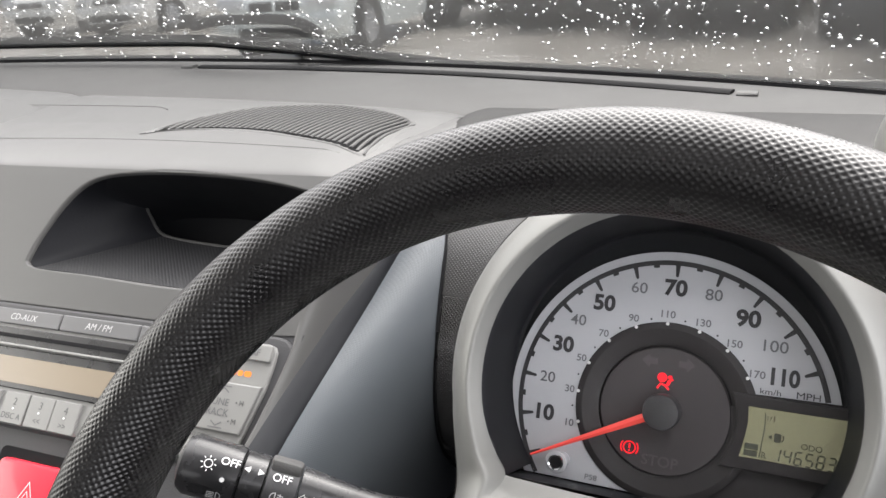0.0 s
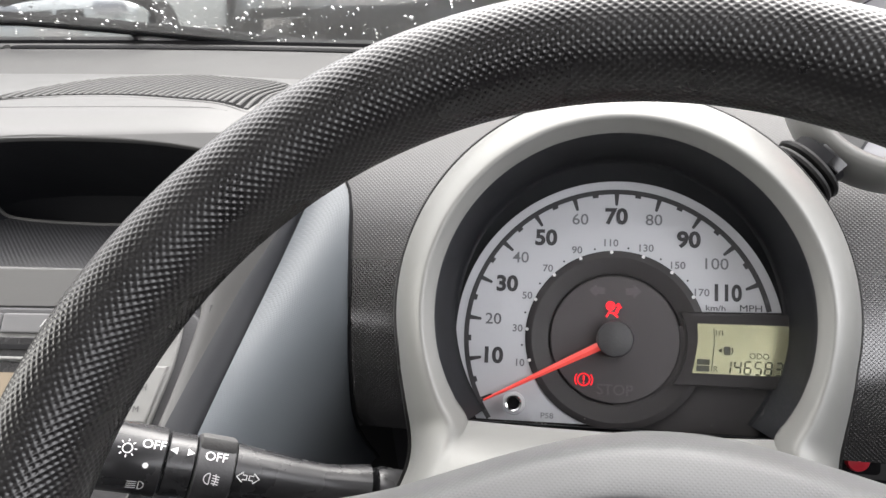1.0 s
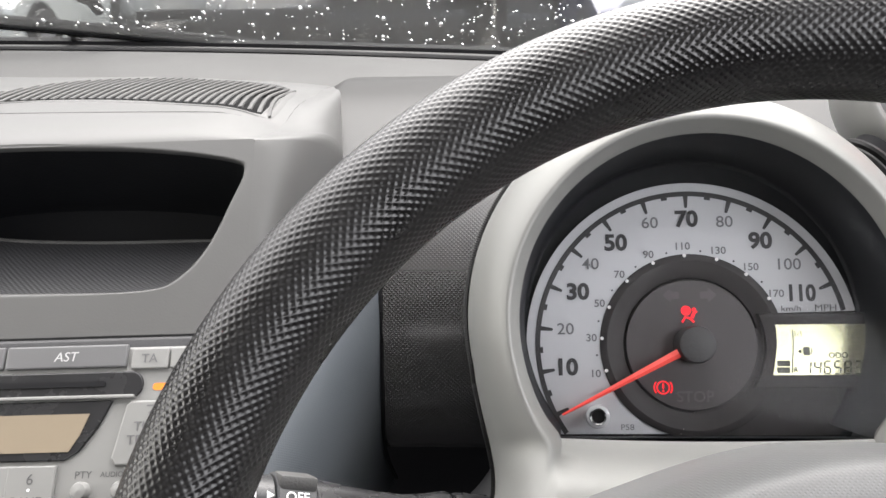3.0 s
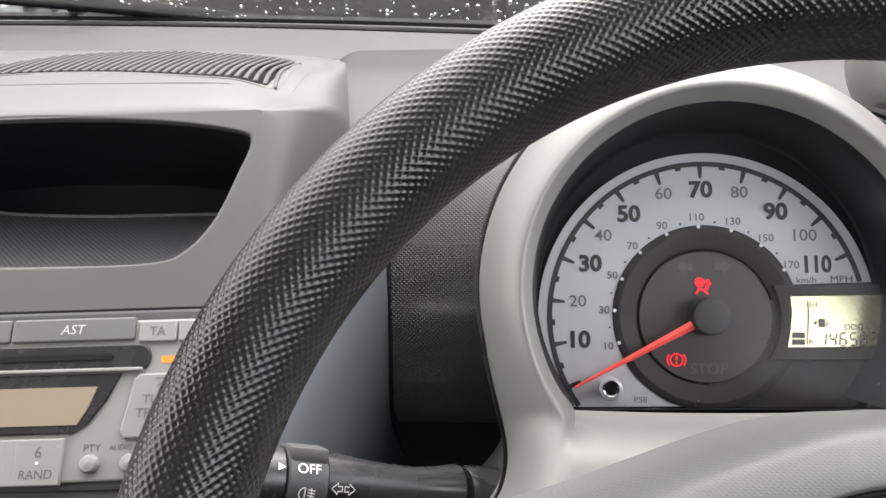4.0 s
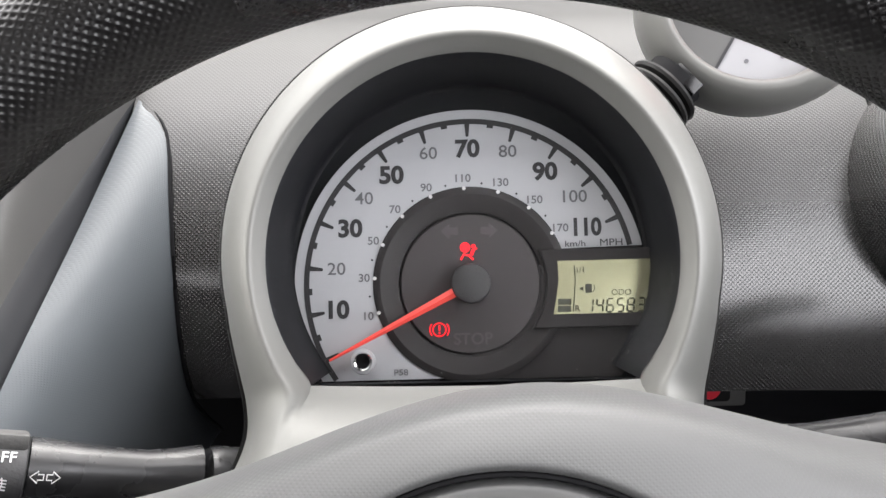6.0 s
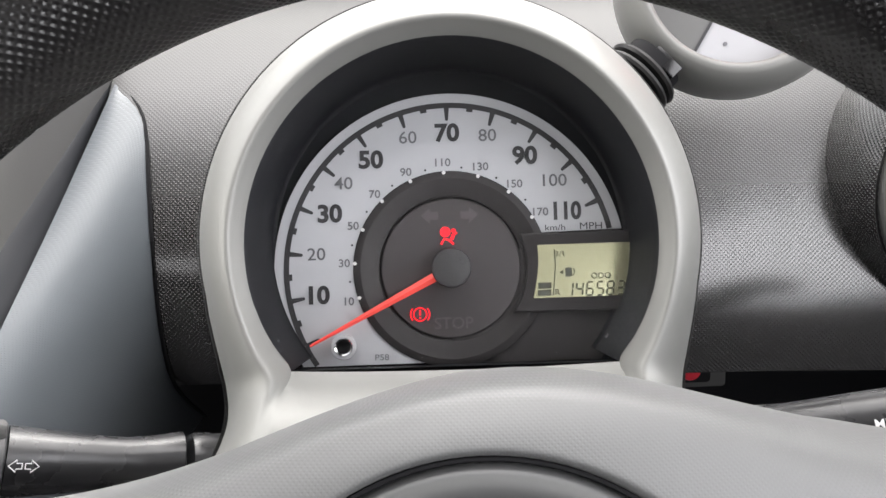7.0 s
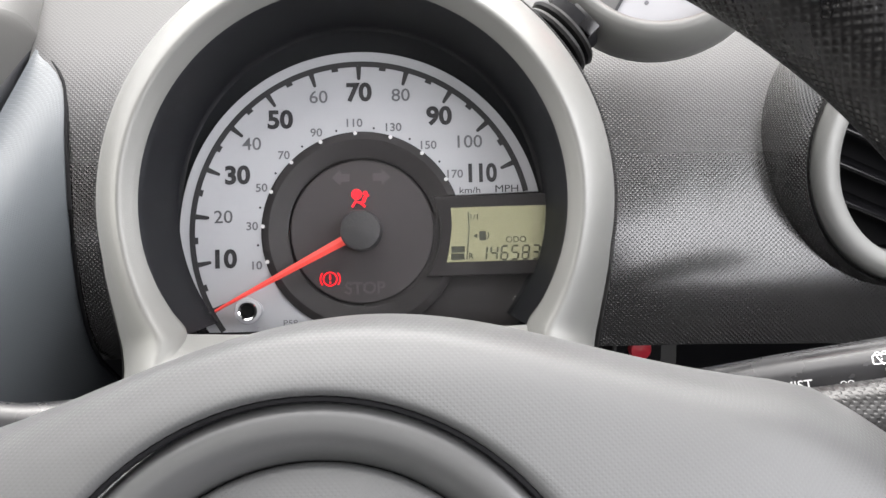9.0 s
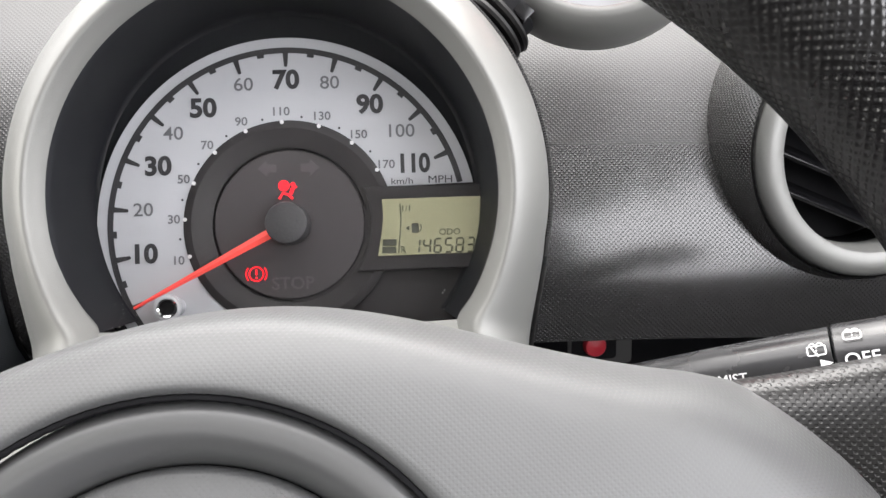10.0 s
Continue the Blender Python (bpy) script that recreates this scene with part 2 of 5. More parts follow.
def lathe(profile, seg=64, start=0.0, end=360.0, centre=(0, 0)):
    """A profile of (radius, n) turned about local z; angle 0 is local +y, growing to +x. Verts, faces."""
    full = end - start >= 359.9
    k = seg if full else seg + 1
    v = []
    for i in range(k):
        a = radians(start + (end - start) * i / seg)
        for r, n in profile:
            v.append((centre[0] + r * math.sin(a), centre[1] + r * math.cos(a), n))
    return v, grid_faces(k, len(profile), close_u=full)


def tube(points, radii, seg=16, squash=1.0, cap=True):
    """A round tube along points, with a radius at each."""
    v = []
    pts = [Vector(p) for p in points]
    up = Vector((0, 0, 1))
    for i, p in enumerate(pts):
        t = (pts[min(i + 1, len(pts) - 1)] - pts[max(i - 1, 0)]).normalized()
        if abs(t.dot(up)) > 0.95:
            up = Vector((0, 1, 0))
        s = t.cross(up).normalized()
        w = s.cross(t).normalized()
        for k in range(seg):
            a = 2 * math.pi * k / seg
            v.append(p + s * math.cos(a) * radii[i] + w * math.sin(a) * radii[i] * squash)
    f = grid_faces(len(pts), seg, close_v=True)
    if cap:
        f += [tuple(range(seg))[::-1], tuple(range((len(pts) - 1) * seg, len(pts) * seg))]
    return v, f


def plate(outline, thick, z=0.0, bevel=0.0):
    """A flat plate of the outline (x, y), with its face at z + thick."""
    bm = bmesh.new()
    f = bm.faces.new([bm.verts.new((x, y, z)) for x, y in outline])
    ext = bmesh.ops.extrude_face_region(bm, geom=[f])
    bmesh.ops.translate(bm, verts=[e for e in ext["geom"] if isinstance(e, bmesh.types.BMVert)], vec=(0, 0, thick))
    if bevel:
        top = [e for e in bm.edges if all(abs(v.co.z - z - thick) < 1e-6 for v in e.verts)]
        bmesh.ops.bevel(bm, geom=top, offset=bevel, segments=2, affect="EDGES", profile=0.5)
    return bm


def rounded(w, h, r, cx=0.0, cy=0.0, n=5):
    pts = []
    for sx, sy, a0 in ((1, 1, 0), (-1, 1, 90), (-1, -1, 180), (1, -1, 270)):
        for i in range(n + 1):
            a = radians(a0 + 90 * i / n)
            pts.append((cx + sx * (w / 2 - r) + r * math.cos(a), cy + sy * (h / 2 - r) + r * math.sin(a)))
    return pts


def band(path, width, thick, z=0.0, closed=False):
    """A flat line of even width along points (x, y)."""
    bm = bmesh.new()
    n = len(path)
    L, R = [], []
    for i in range(n):
        a = Vector(path[(i - 1) % n] if closed or i else path[0])
        b = Vector(path[(i + 1) % n] if closed or i < n - 1 else path[-1])
        t = (b - a).normalized()
        q = Vector((-t.y, t.x)) * width / 2
        p = Vector(path[i])
        L.append(bm.verts.new((*(p + q), z + thick)))
        R.append(bm.verts.new((*(p - q), z + thick)))
    for i in range(n if closed else n - 1):
        j = (i + 1) % n
        bm.faces.new((L[i], R[i], R[j], L[j]))
    return bm


def join(*bms):
    out = bmesh.new()
    for b in bms:
        me = bpy.data.meshes.new("piece")
        b.to_mesh(me)
        b.free()
        out.from_mesh(me)
        bpy.data.meshes.remove(me)
    return out


def letters(body, size, at, z, mat, parent, name="numeral", bold=0.0, wide=1.0, turn=0.0, m=None, shear=0.0, label=""):
    """Printed characters, centred at a place of a face."""
    cu = bpy.data.curves.new("print", "FONT")
    cu.body, cu.size, cu.align_x, cu.align_y, cu.offset, cu.shear = body, size, "CENTER", "CENTER", bold, shear
    cu.resolution_u = 4
    cu.extrude = 0.00004
    tmp = bpy.data.objects.new("print", cu)
    scene.collection.objects.link(tmp)
    me = bpy.data.meshes.new_from_object(tmp.evaluated_get(bpy.context.evaluated_depsgraph_get()))
    bpy.data.objects.remove(tmp)
    bpy.data.curves.remove(cu)
    me.name = name
    xs = [v.co.x for v in me.vertices] or [0]
    ys = [v.co.y for v in me.vertices] or [0]
    mid = Vector(((max(xs) + min(xs)) / 2, (max(ys) + min(ys)) / 2, 0))
    me.transform(Matrix.Translation(-mid))
    me.transform((m if m is not None else Matrix()) @ Matrix.Translation((at[0], at[1], z)) @ Matrix.Rotation(radians(turn), 4, "Z") @ Matrix.Diagonal((wide, 1, 1, 1)))
    me.materials.clear()
    me.materials.append(mat)
    ob = new(name, me)
    ob.parent = parent
    if label:
        tagged(ob, label)
    return ob


def frame_of(origin, right, up):
    """The matrix of a face: x to its right, y up along it, z out of it."""
    x = Vector(right).normalized()
    y = Vector(up)
    y = (y - x * y.dot(x)).normalized()
    z = x.cross(y)
    m = Matrix((x, y, z)).transposed().to_4x4()
    m.translation = origin
    return m


def circle(r, n=48, c=(0, 0), a0=0.0, a1=360.0):
    full = a1 - a0 >= 359.9
    return [(c[0] + r * math.sin(radians(a0 + (a1 - a0) * i / n)), c[1] + r * math.cos(radians(a0 + (a1 - a0) * i / n))) for i in range(n if full else n + 1)]


TD = radians(29.1)
M_DIAL = frame_of((0, 0, 0.95), (1, 0, 0), (0, math.sin(TD), math.cos(TD)))
TW = radians(36.87)
M_WHEEL = frame_of((-0.0009, -0.1787, 0.9517), (1, -0.0154, 0), (0, math.sin(TW), math.cos(TW)))
M_STACK = frame_of((-0.36, -0.015, 0.95), (1, 0.05, 0), (0, 0.9, 1))


def stack(p, q, h=0.0):
    """A place on the centre stack, from millimetres."""
    return M_STACK @ Vector((p / 1000, q / 1000, h / 1000))


def smooth_rows(keys, n):
    """Catmull-Rom through key points, n steps a span."""
    ks = [Vector(k) for k in keys]
    out = []
    for i in range(len(ks) - 1):
        p0, p1, p2, p3 = ks[max(i - 1, 0)], ks[i], ks[i + 1], ks[min(i + 2, len(ks) - 1)]
        for j in range(n):
            t = j / n
            out.append(0.5 * ((2 * p1) + (p2 - p0) * t + (2 * p0 - 5 * p1 + 4 * p2 - p3) * t * t + (3 * p1 - p0 - 3 * p2 + p3) * t ** 3))
    out.append(ks[-1])
    return out

# ---- dashboard ----
TILT_X = -0.04


def lean(x, z):
    return z + TILT_X * (x + 0.3)


def base_y(x):
    """How far ahead the foot of the windscreen lies."""
    return 0.455 - 0.25 * (x + 0.40) ** 2


HOOD = ((0.060, 1.0312), (0.085, 1.0335), (0.11, 1.0338), (0.15, 1.0332), (0.20, 1.0315), (0.235, 1.0295), (0.262, 1.0238), (0.30, 1.014))


dashboard = thing("dashboard", "grey moulded plastic dashboard with studded panels", "dashboard")

xs = np.linspace(-1.12, 0.42, 60)
rows = []
for x in xs:
    y1 = base_y(x)
    y0 = 0.262 - 0.06 * (x + 0.45) ** 2
    for k in range(10):
        t = k / 9
        rows.append((x, y1 + (y0 - y1) * t, lean(x, 1.026 + 0.002 * math.sin(math.pi * t) - 0.007 * t ** 4)))
    rows.append((x, y0 - 0.006, lean(x, 1.012)))
    rows.append((x, y0 + 0.002, lean(x, 0.995)))
link("top_pad", rows, grid_faces(60, 12), DASH_TOP, dashboard, "dark grey grained top pad")

# driver's side: a convex studded sheet that rolls under at the bottom
prof = smooth_rows([(0, .285, 1.020), (0, .262, 1.0265), (0, .215, 1.029), (0, .16, 1.018), (0, .112, .990), (0, .085, .955), (0, .073, .920), (0, .074, .880), (0, .088, .842), (0, .108, .820), (0, .125, .815), (0, .20, .830), (0, .30, .83)], 7)
PANEL = prof
BELLY = smooth_rows([(0, .285, 1.020), (0, .262, 1.0265), (0, .215, 1.029), (0, .16, 1.018), (0, .113, .990), (0, .0805, .9565), (0, .0600, .928), (0, .0475, .900), (0, .0430, .880), (0, .0432, .8680), (0, .0455, .8655), (0, .0560, .8680), (0, .0900, .8800)], 7)
xs = np.linspace(-0.198, 0.42, 150)
rows = []
for x in xs:
    w = max(0.0, min(1.0, (x + 0.04) / 0.11))
    w = 0.6 + 0.4 * w * w * (3 - 2 * w)
    for p, q in zip(prof, BELLY):
        p = p.lerp(q, w)
        sink = max(0.0, min(1.0, (-0.184 - x) / 0.014)) * max(0.0, min(1.0, (p.y - 0.131) / 0.03))
        rows.append((max(x, -0.170 - 0.028 * max(0.0, min(1.0, (p.y - 0.131) / 0.03))), p.y - 0.03 * max(0.0, x - 0.16), p.z - 0.008 * (x + 0.3) - 0.008 * sink))
VC = Vector((0.2580, 0.054, 0.9545))
faces = []
for fc in grid_faces(150, len(prof)):
    c = sum((Vector(rows[k]) for k in fc), Vector()) / 4
    if math.hypot(c.x - VC.x, c.z - VC.z) > 0.0590 or c.y > 0.14:
        faces.append(fc)
driver_panel = link("driver_panel", rows, faces, DASH_STUD, dashboard, "studded grey driver's side panel")
NP = len(prof)
run = []
for k, q in enumerate(rows):
    run.append(0.0 if k % NP == 0 else run[-1] + math.dist(q[1:], rows[k - 1][1:]))
uv = driver_panel.data.uv_layers.new(name="surface")
for lp in driver_panel.data.loops:
    uv.data[lp.index].uv = (rows[lp.vertex_index][0], run[lp.vertex_index])

# passenger's side
prof = smooth_rows([(0, .275, 1.020), (0, .262, 1.025), (0, .20, 1.030), (0, .13, 1.026), (0, .075, 1.010), (0, .04, .97), (0, .025, .92), (0, .04, .86), (0, .08, .80)], 4)
xs = np.linspace(-1.12, -0.53, 30)


def dip(x):
    """How far the passenger's panel sinks towards the hood."""
    return 0.002 + 0.014 * max(0.0, min(1.0, (x + 0.66) / 0.12))


rows = [(x, p.y, lean(x, p.z) - dip(x)) for x in xs for p in prof]
link("passenger_panel", rows, grid_faces(30, len(prof)), DASH_LIGHT, dashboard, "pale grey passenger panel")

def panel_height(x, y):
    """The upper face of the driver's panel."""
    for a, b in zip(PANEL, PANEL[1:]):
        if b.y <= y <= a.y:
            return a.z + (b.z - a.z) * (y - a.y) / (b.y - a.y) - 0.008 * (x + 0.3)
    return 1.02


def corner(x):
    return max(0.0, min(1.0, (x + 0.232) / 0.038))


def hood_height(x, y):
    """The top of the centre hood."""
    fall = corner(x) ** 2 * min(0.004, 0.5 * max(0.0, 1.032 - panel_height(-0.18, y)))
    rise = 0.036 * max(0.0, -0.30 - x) * max(0.0, min(1.0, (y - 0.15) / 0.10))
    drop = fall - rise + 0.048 * max(0.0, x + 0.30) * max(0.0, min(1.0, (y - 0.14) / 0.10))
    for (y0, z0), (y1, z1) in zip(HOOD, HOOD[1:]):
        if y <= y1:
            break
    return z0 + (z1 - z0) * (y - y0) / (y1 - y0) + 0.003 * math.cos((x + 0.36) / 0.2 * 1.3) - 0.010 * corner(x) ** 2 * max(0.0, min(1.0, (0.15 - y) / 0.075)) ** 2 - drop


# centre hood: front with the pocket's opening, rolled top
POCKET = smooth_rows([(-50, 38, 0), (-46, 55, 0), (-32, 84, 0), (-12, 99, 0), (28, 104, 0), (75, 104, 0), (120, 101, 0), (154, 95, 0), (160, 89, 0), (155, 74, 0), (146, 52, 0), (134, 37, 0), (118, 31, 0), (70, 31, 0), (10, 33, 0), (-40, 34, 0), (-50, 38, 0)], 4)[:-1]
PC = Vector((50, 70, 0))
outer_hole, ring0, ring1, ring2, ring3, wall1, wall2 = [], [], [], [], [], [], []
for p in POCKET:
    d = p - PC
    kx = (115.2 if d.x > 0 else -236) / d.x if abs(d.x) > 1e-6 else 1e9
    ky = (36 if d.y > 0 else -60) / d.y if abs(d.y) > 1e-6 else 1e9
    e = PC + d * min(kx, ky)
    outer_hole.append(stack(e.x, e.y))
    u = d.normalized()
    for ring, out, h in ((ring0, 2.6, 0.0), (ring1, 1.9, 0.0), (ring2, 0.9, -0.3), (ring3, 0.25, -1.1)):
        ring.append(stack(*(p + u * out).xy, h))
    wall1.append(stack(p.x, p.y, -3.0))
    wall2.append(stack(*(PC + d * 0.9).xy, -62.0))
n = len(POCKET)
link("hood_front", outer_hole + ring0 + ring1 + ring2 + ring3 + wall1, grid_faces(6, n, close_v=True), DASH_LIGHT, dashboard, "pale grey hood front round an open tray", angle=45)
floor3 = [stack(*(PC + (p - PC) * 0.86).xy, -66.0) for p in POCKET]
link("pocket_wall", wall1 + wall2 + floor3, grid_faces(3, n, close_v=True) + [tuple(range(2 * n, 3 * n))], TRAY, dashboard, "dark open storage tray")
lip = smooth_rows([stack(-14, 104, -46), stack(-10, 96, -46), stack(-3, 89, -46), stack(4, 82, -46), stack(13, 77, -46), stack(36, 74, -46), stack(74, 72, -46), stack(118, 71.5, -46), stack(150, 71, -46)], 3)
v, f = tube(lip, [0.0012] * len(lip), 8)
link("pocket_lip", v, f, DASH_TOP, dashboard)
side0 = smooth_rows([(-10, 99.5, 0), (-32, 84, 0), (-46, 55, 0), (-49.5, 38, 0), (-44, 34.5, 0)], 4)
side1 = smooth_rows([(-14, 104, 0), (-10, 96, 0), (-3, 89, 0), (4, 82, 0), (13, 77, 0)], 4)
rows = [stack(*a.lerp(b, k / 8).xy, -3 - 43 * k / 8) for a, b in zip(side0, side1) for k in range(9)]
link("tray_side", rows, grid_faces(len(side0), 9), TRAY_SIDE, dashboard, "dark curved side of the tray", angle=60)
# floor of the tray, in the lighter tone that stands for light from above
front = smooth_rows([(-44, 34.5, 0), (10, 33.4, 0), (70, 31.4, 0), (118, 31.4, 0), (130, 35, 0), (140, 42, 0)], 4)
back = smooth_rows([(13, 77, 0), (36, 74, 0), (74, 72, 0), (118, 71.5, 0), (135, 71.3, 0), (150, 71, 0)], 4)
rows = [stack(*a.lerp(b, k / 8).xy, -3 - 43 * k / 8) for a, b in zip(front, back) for k in range(9)]
link("tray_floor", rows, grid_faces(len(front), 9), TRAY_FLOOR_LIT, dashboard, "ribbed tray floor, a lighter tone standing for light from above", angle=60)

FAR = smooth_rows([(-.399, .112, 0), (-.392, .166, 0), (-.36, .216, 0), (-.305, .236, 0), (-.25, .222, 0), (-.207, .188, 0)], 8)
NEAR = smooth_rows([(-.399, .112, 0), (-.38, .127, 0), (-.345, .134, 0), (-.30, .131, 0), (-.25, .116, 0), (-.200, .0985, 0)], 8)


def along(curve, x):
    for a, b in zip(curve, curve[1:]):
        if a.x <= x <= b.x:
            return a.lerp(b, (x - a.x) / max(1e-9, b.x - a.x))
    return curve[-1]


EDGE_X = -0.194
xs = list(np.linspace(-0.60, EDGE_X, 160))
ys = list(np.linspace(0.098, 0.28, 64))
NR = 9
NQ = NR + len(ys)
rows = []
for x in xs:
    p = (x + 0.36) * 1000
    c = corner(x) ** 2
    p0, p1 = stack(p, 105.2), stack(p, 112.2 - 4.5 * c, -0.5 * c)
    p2 = Vector((x, 0.096, hood_height(x, 0.096)))
    for k in range(NR):
        t = k / NR
        rows.append(p0 * (1 - t) ** 2 + p1 * 2 * t * (1 - t) + p2 * t * t)
    for y in ys:
        rows.append(Vector((x, y, hood_height(x, y))))
keep = []
for fc in grid_faces(len(xs), NQ):
    c = sum((Vector(rows[k]) for k in fc), Vector()) / 4
    inside = -0.394 < c.x < -0.206 and along(NEAR, c.x).y + 0.002 < c.y < along(FAR, c.x).y - 0.002
    if not inside:
        keep.append(fc)
link("hood_top", rows, keep, DASH_LIGHT, dashboard, "pale grey hood top", angle=60)


hood_edge = [Vector(rows[-1 - k]) for k in range(0, len(ys), 6)] + [Vector(rows[-NQ + k]) for k in range(NR - 1, 0, -1)]
v, f = tube([Vector((x, 0.088 + 0.012 * math.cos((x + 0.36) / 0.19), hood_height(x, 0.09) + 0.0002)) for x in np.linspace(-0.55, -0.215, 30)], [0.0005] * 30, 6, 0.5)
link("parting_line", v, f, DASH_TOP, dashboard)
v, f = tube([Vector((x, 0.204 - 0.012 * max(0.0, (x + 0.475) / 0.03) ** 2, max(hood_height(x, 0.204), lean(x, 1.0292) - dip(x) if x < -0.53 else 0.0) + 0.0002)) for x in np.linspace(-0.80, -0.447, 40)], [0.0006] * 40, 6, 0.5)
link("top_groove", v, f, DASH_TOP, dashboard)

# flank of the centre console, the groove beside it and the strip that leads to the radio
A = smooth_rows([(-.168, .129, .997), (-.1755, .05, .957), (-.183, -.034, .917), (-.191, -.11, .872), (-.20, -.19, .81)], 5)
B = smooth_rows([(-.1678, .1278, .9945), (-.1585, .1185, .9895), (-.1505, .1065, .9795), (-.1467, .0860, .9580), (-.1448, .0668, .9240), (-.1458, .0590, .8817), (-.1475, .0680, .8452), (-.147, .10, .80)], 5)
B = [B[round(k * (len(B) - 1) / (len(A) - 1))] for k in range(len(A))]
rows = [a.lerp(b, k / 6) + Vector((0.001, -0.001, 0)) * math.sin(math.pi * k / 6) + Vector((0, -0.0016, 0.0020)) for a, b in zip(A, B) for k in range(7)]
link("console_flank", rows, grid_faces(len(A), 7), FLANK, dashboard, "blue-grey console flank")
v, f = tube([b + Vector((0.0008, -0.0018, 0.0014)) for b in B], [0.0011] * len(B), 6)
link("flank_seam", v, f, BLACK, dashboard)
# step down to the flank; its shaded look comes from the dark material
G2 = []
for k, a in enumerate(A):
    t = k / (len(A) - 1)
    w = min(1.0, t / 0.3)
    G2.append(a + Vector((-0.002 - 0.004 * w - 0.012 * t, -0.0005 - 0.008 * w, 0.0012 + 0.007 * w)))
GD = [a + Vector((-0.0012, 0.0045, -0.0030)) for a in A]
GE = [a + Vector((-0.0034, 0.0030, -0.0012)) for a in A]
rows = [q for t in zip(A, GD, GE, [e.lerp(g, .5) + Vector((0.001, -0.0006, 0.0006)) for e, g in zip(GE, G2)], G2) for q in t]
link("flank_groove", rows, grid_faces(len(A), 5), GROOVE_SHADE, dashboard, "stepped groove beside the console flank, shade put into its dark colour")
S = smooth_rows([stack(164.7, 105.2, 0.04), stack(164.7, 70, 0.04), stack(164.7, 8, 0.04), stack(160, -50), stack(140, -130)], 5)
nb = len(hood_edge)
side_back = []
for k, h in enumerate(hood_edge):
    t = min(1.0, k / 11)
    y = 0.28 + (0.131 - 0.28) * t
    x = -0.1695 - 0.014 * min(1.0, (y - 0.131) / 0.09)
    side_back.append(Vector((x, y, min(panel_height(x, y), hood_height(EDGE_X, y) + 0.0006) - 0.0008)))
H, D = hood_edge + S, side_back + G2
rows = []
for k, (h, d) in enumerate(zip(H, D)):
    w = min(1.0, max(0.0, (k - nb + 3) / 6))
    dx, fall = d.x - h.x, h.z - d.z
    c1 = h + Vector((0.85 * dx, 0.04 * dx, -0.06 * fall * (1 - w)))
    c2 = d + Vector((-0.10 * dx, 0.65 * w * (h.y - d.y), fall * (0.72 - 0.10 * w)))
    for j in range(15):
        t = j / 14
        rows.append(h * (1 - t) ** 3 + c1 * 3 * t * (1 - t) ** 2 + c2 * 3 * t * t * (1 - t) + d * t ** 3)
link("console_strip", rows, grid_faces(len(H), 15), DASH_LIGHT, dashboard, "grey rounded strip beside the radio", angle=80)
link("console_front", [stack(-190, 12, -1), stack(170, 12, -1), stack(122, -150, -1), stack(-190, -150, -1)], [(0, 1, 2, 3)], DARK, dashboard)
rows = [(x, y, z) for x in (-0.172, 0.42) for y, z in ((.20, .8115), (.21, .79), (.24, .62), (.20, .45))]
link("knee_panel", rows, grid_faces(2, 4), RECESS, dashboard, "black lower dash and footwell")

# defroster slot along the foot of the windscreen: a raised tube, blackened for the opening's shade
v, f = tube([(x, base_y(x) - 0.045 - 0.02 * abs(x + 0.28), lean(x, 1.0285)) for x in np.linspace(-0.585, -0.010, 24)], [0.0075] * 24, 8, 0.25)
link("defroster_slot", v, f, BLACK, dashboard, "long black strip standing for the defroster slot's dark opening")
for x in (-0.600, 0.002):
    v, f = tube([(x - 0.008, base_y(x) - 0.052, lean(x, 1.0285)), (x + 0.008, base_y(x) - 0.052, lean(x, 1.0285))], [0.006, 0.006], 10, 0.35)
    link("slot_end", v, f, DASH_LIGHT, dashboard)

# ---- centre demister vent ----
vent = thing("demister_vent", "lens-shaped grey grille of curved slats in dash top", "air vent", Matrix.Translation((-0.3, 0.17, 1.03)))
O3 = Vector((-0.3, 0.17, 0))


def hood_z(p):
    return hood_height(p.x, p.y) - 1.03 + 0.0006


rows = [q for a, b in zip(FAR, NEAR) for q in [a.lerp(b, k / 5) - O3 + Vector((0, 0, hood_z(a.lerp(b, k / 5)) - 0.0085)) for k in range(6)]]
link("backing", rows, grid_faces(len(FAR), 6), BLACK, vent)


for k in range(1, 35):
    x = -0.396 + k * 0.0057
    b, a = along(NEAR, x), along(FAR, min(-0.2075, max(-0.4, x - 0.004)))
    pts = []
    for j in range(7):
        q = b.lerp(a, 0.05 + 0.90 * j / 6) + Vector((-0.003 * math.sin(math.pi * j / 6), 0, 0))
        pts.append(q - O3 + Vector((0, 0, hood_z(q) + 0.0003)))
    v = []
    for q in pts:
        v += [q + Vector((-0.0013, 0, -0.0008)), q + Vector((-0.0013, 0, -0.0004)), q + Vector((-0.0010, 0, 0.0)), q + Vector((0.0010, 0, 0.0)), q + Vector((0.0013, 0, -0.0004)), q + Vector((0.0013, 0, -0.0008))]
    link("slat", v, grid_faces(7, 6), DASH_TOP, vent)
loop = FAR + [FAR[-1].lerp(NEAR[-1], k / 7) for k in range(1, 7)] + NEAR[::-1][:-1]
for _ in range(4):
    loop = [(loop[k - 1] + 2 * q + loop[(k + 1) % len(loop)]) / 4 for k, q in enumerate(loop)]
MIDV = Vector((-.30, .172, 0))
v = []
for q in loop:
    for s_, dz in ((0.004, -0.0014), (0.0015, 0.0), (-0.0012, 0.0001), (-0.0030, -0.0012), (-0.0032, -0.0085)):
        e = q + (q - MIDV).normalized() * s_
        v.append(e - O3 + Vector((0, 0, hood_z(e) + dz)))
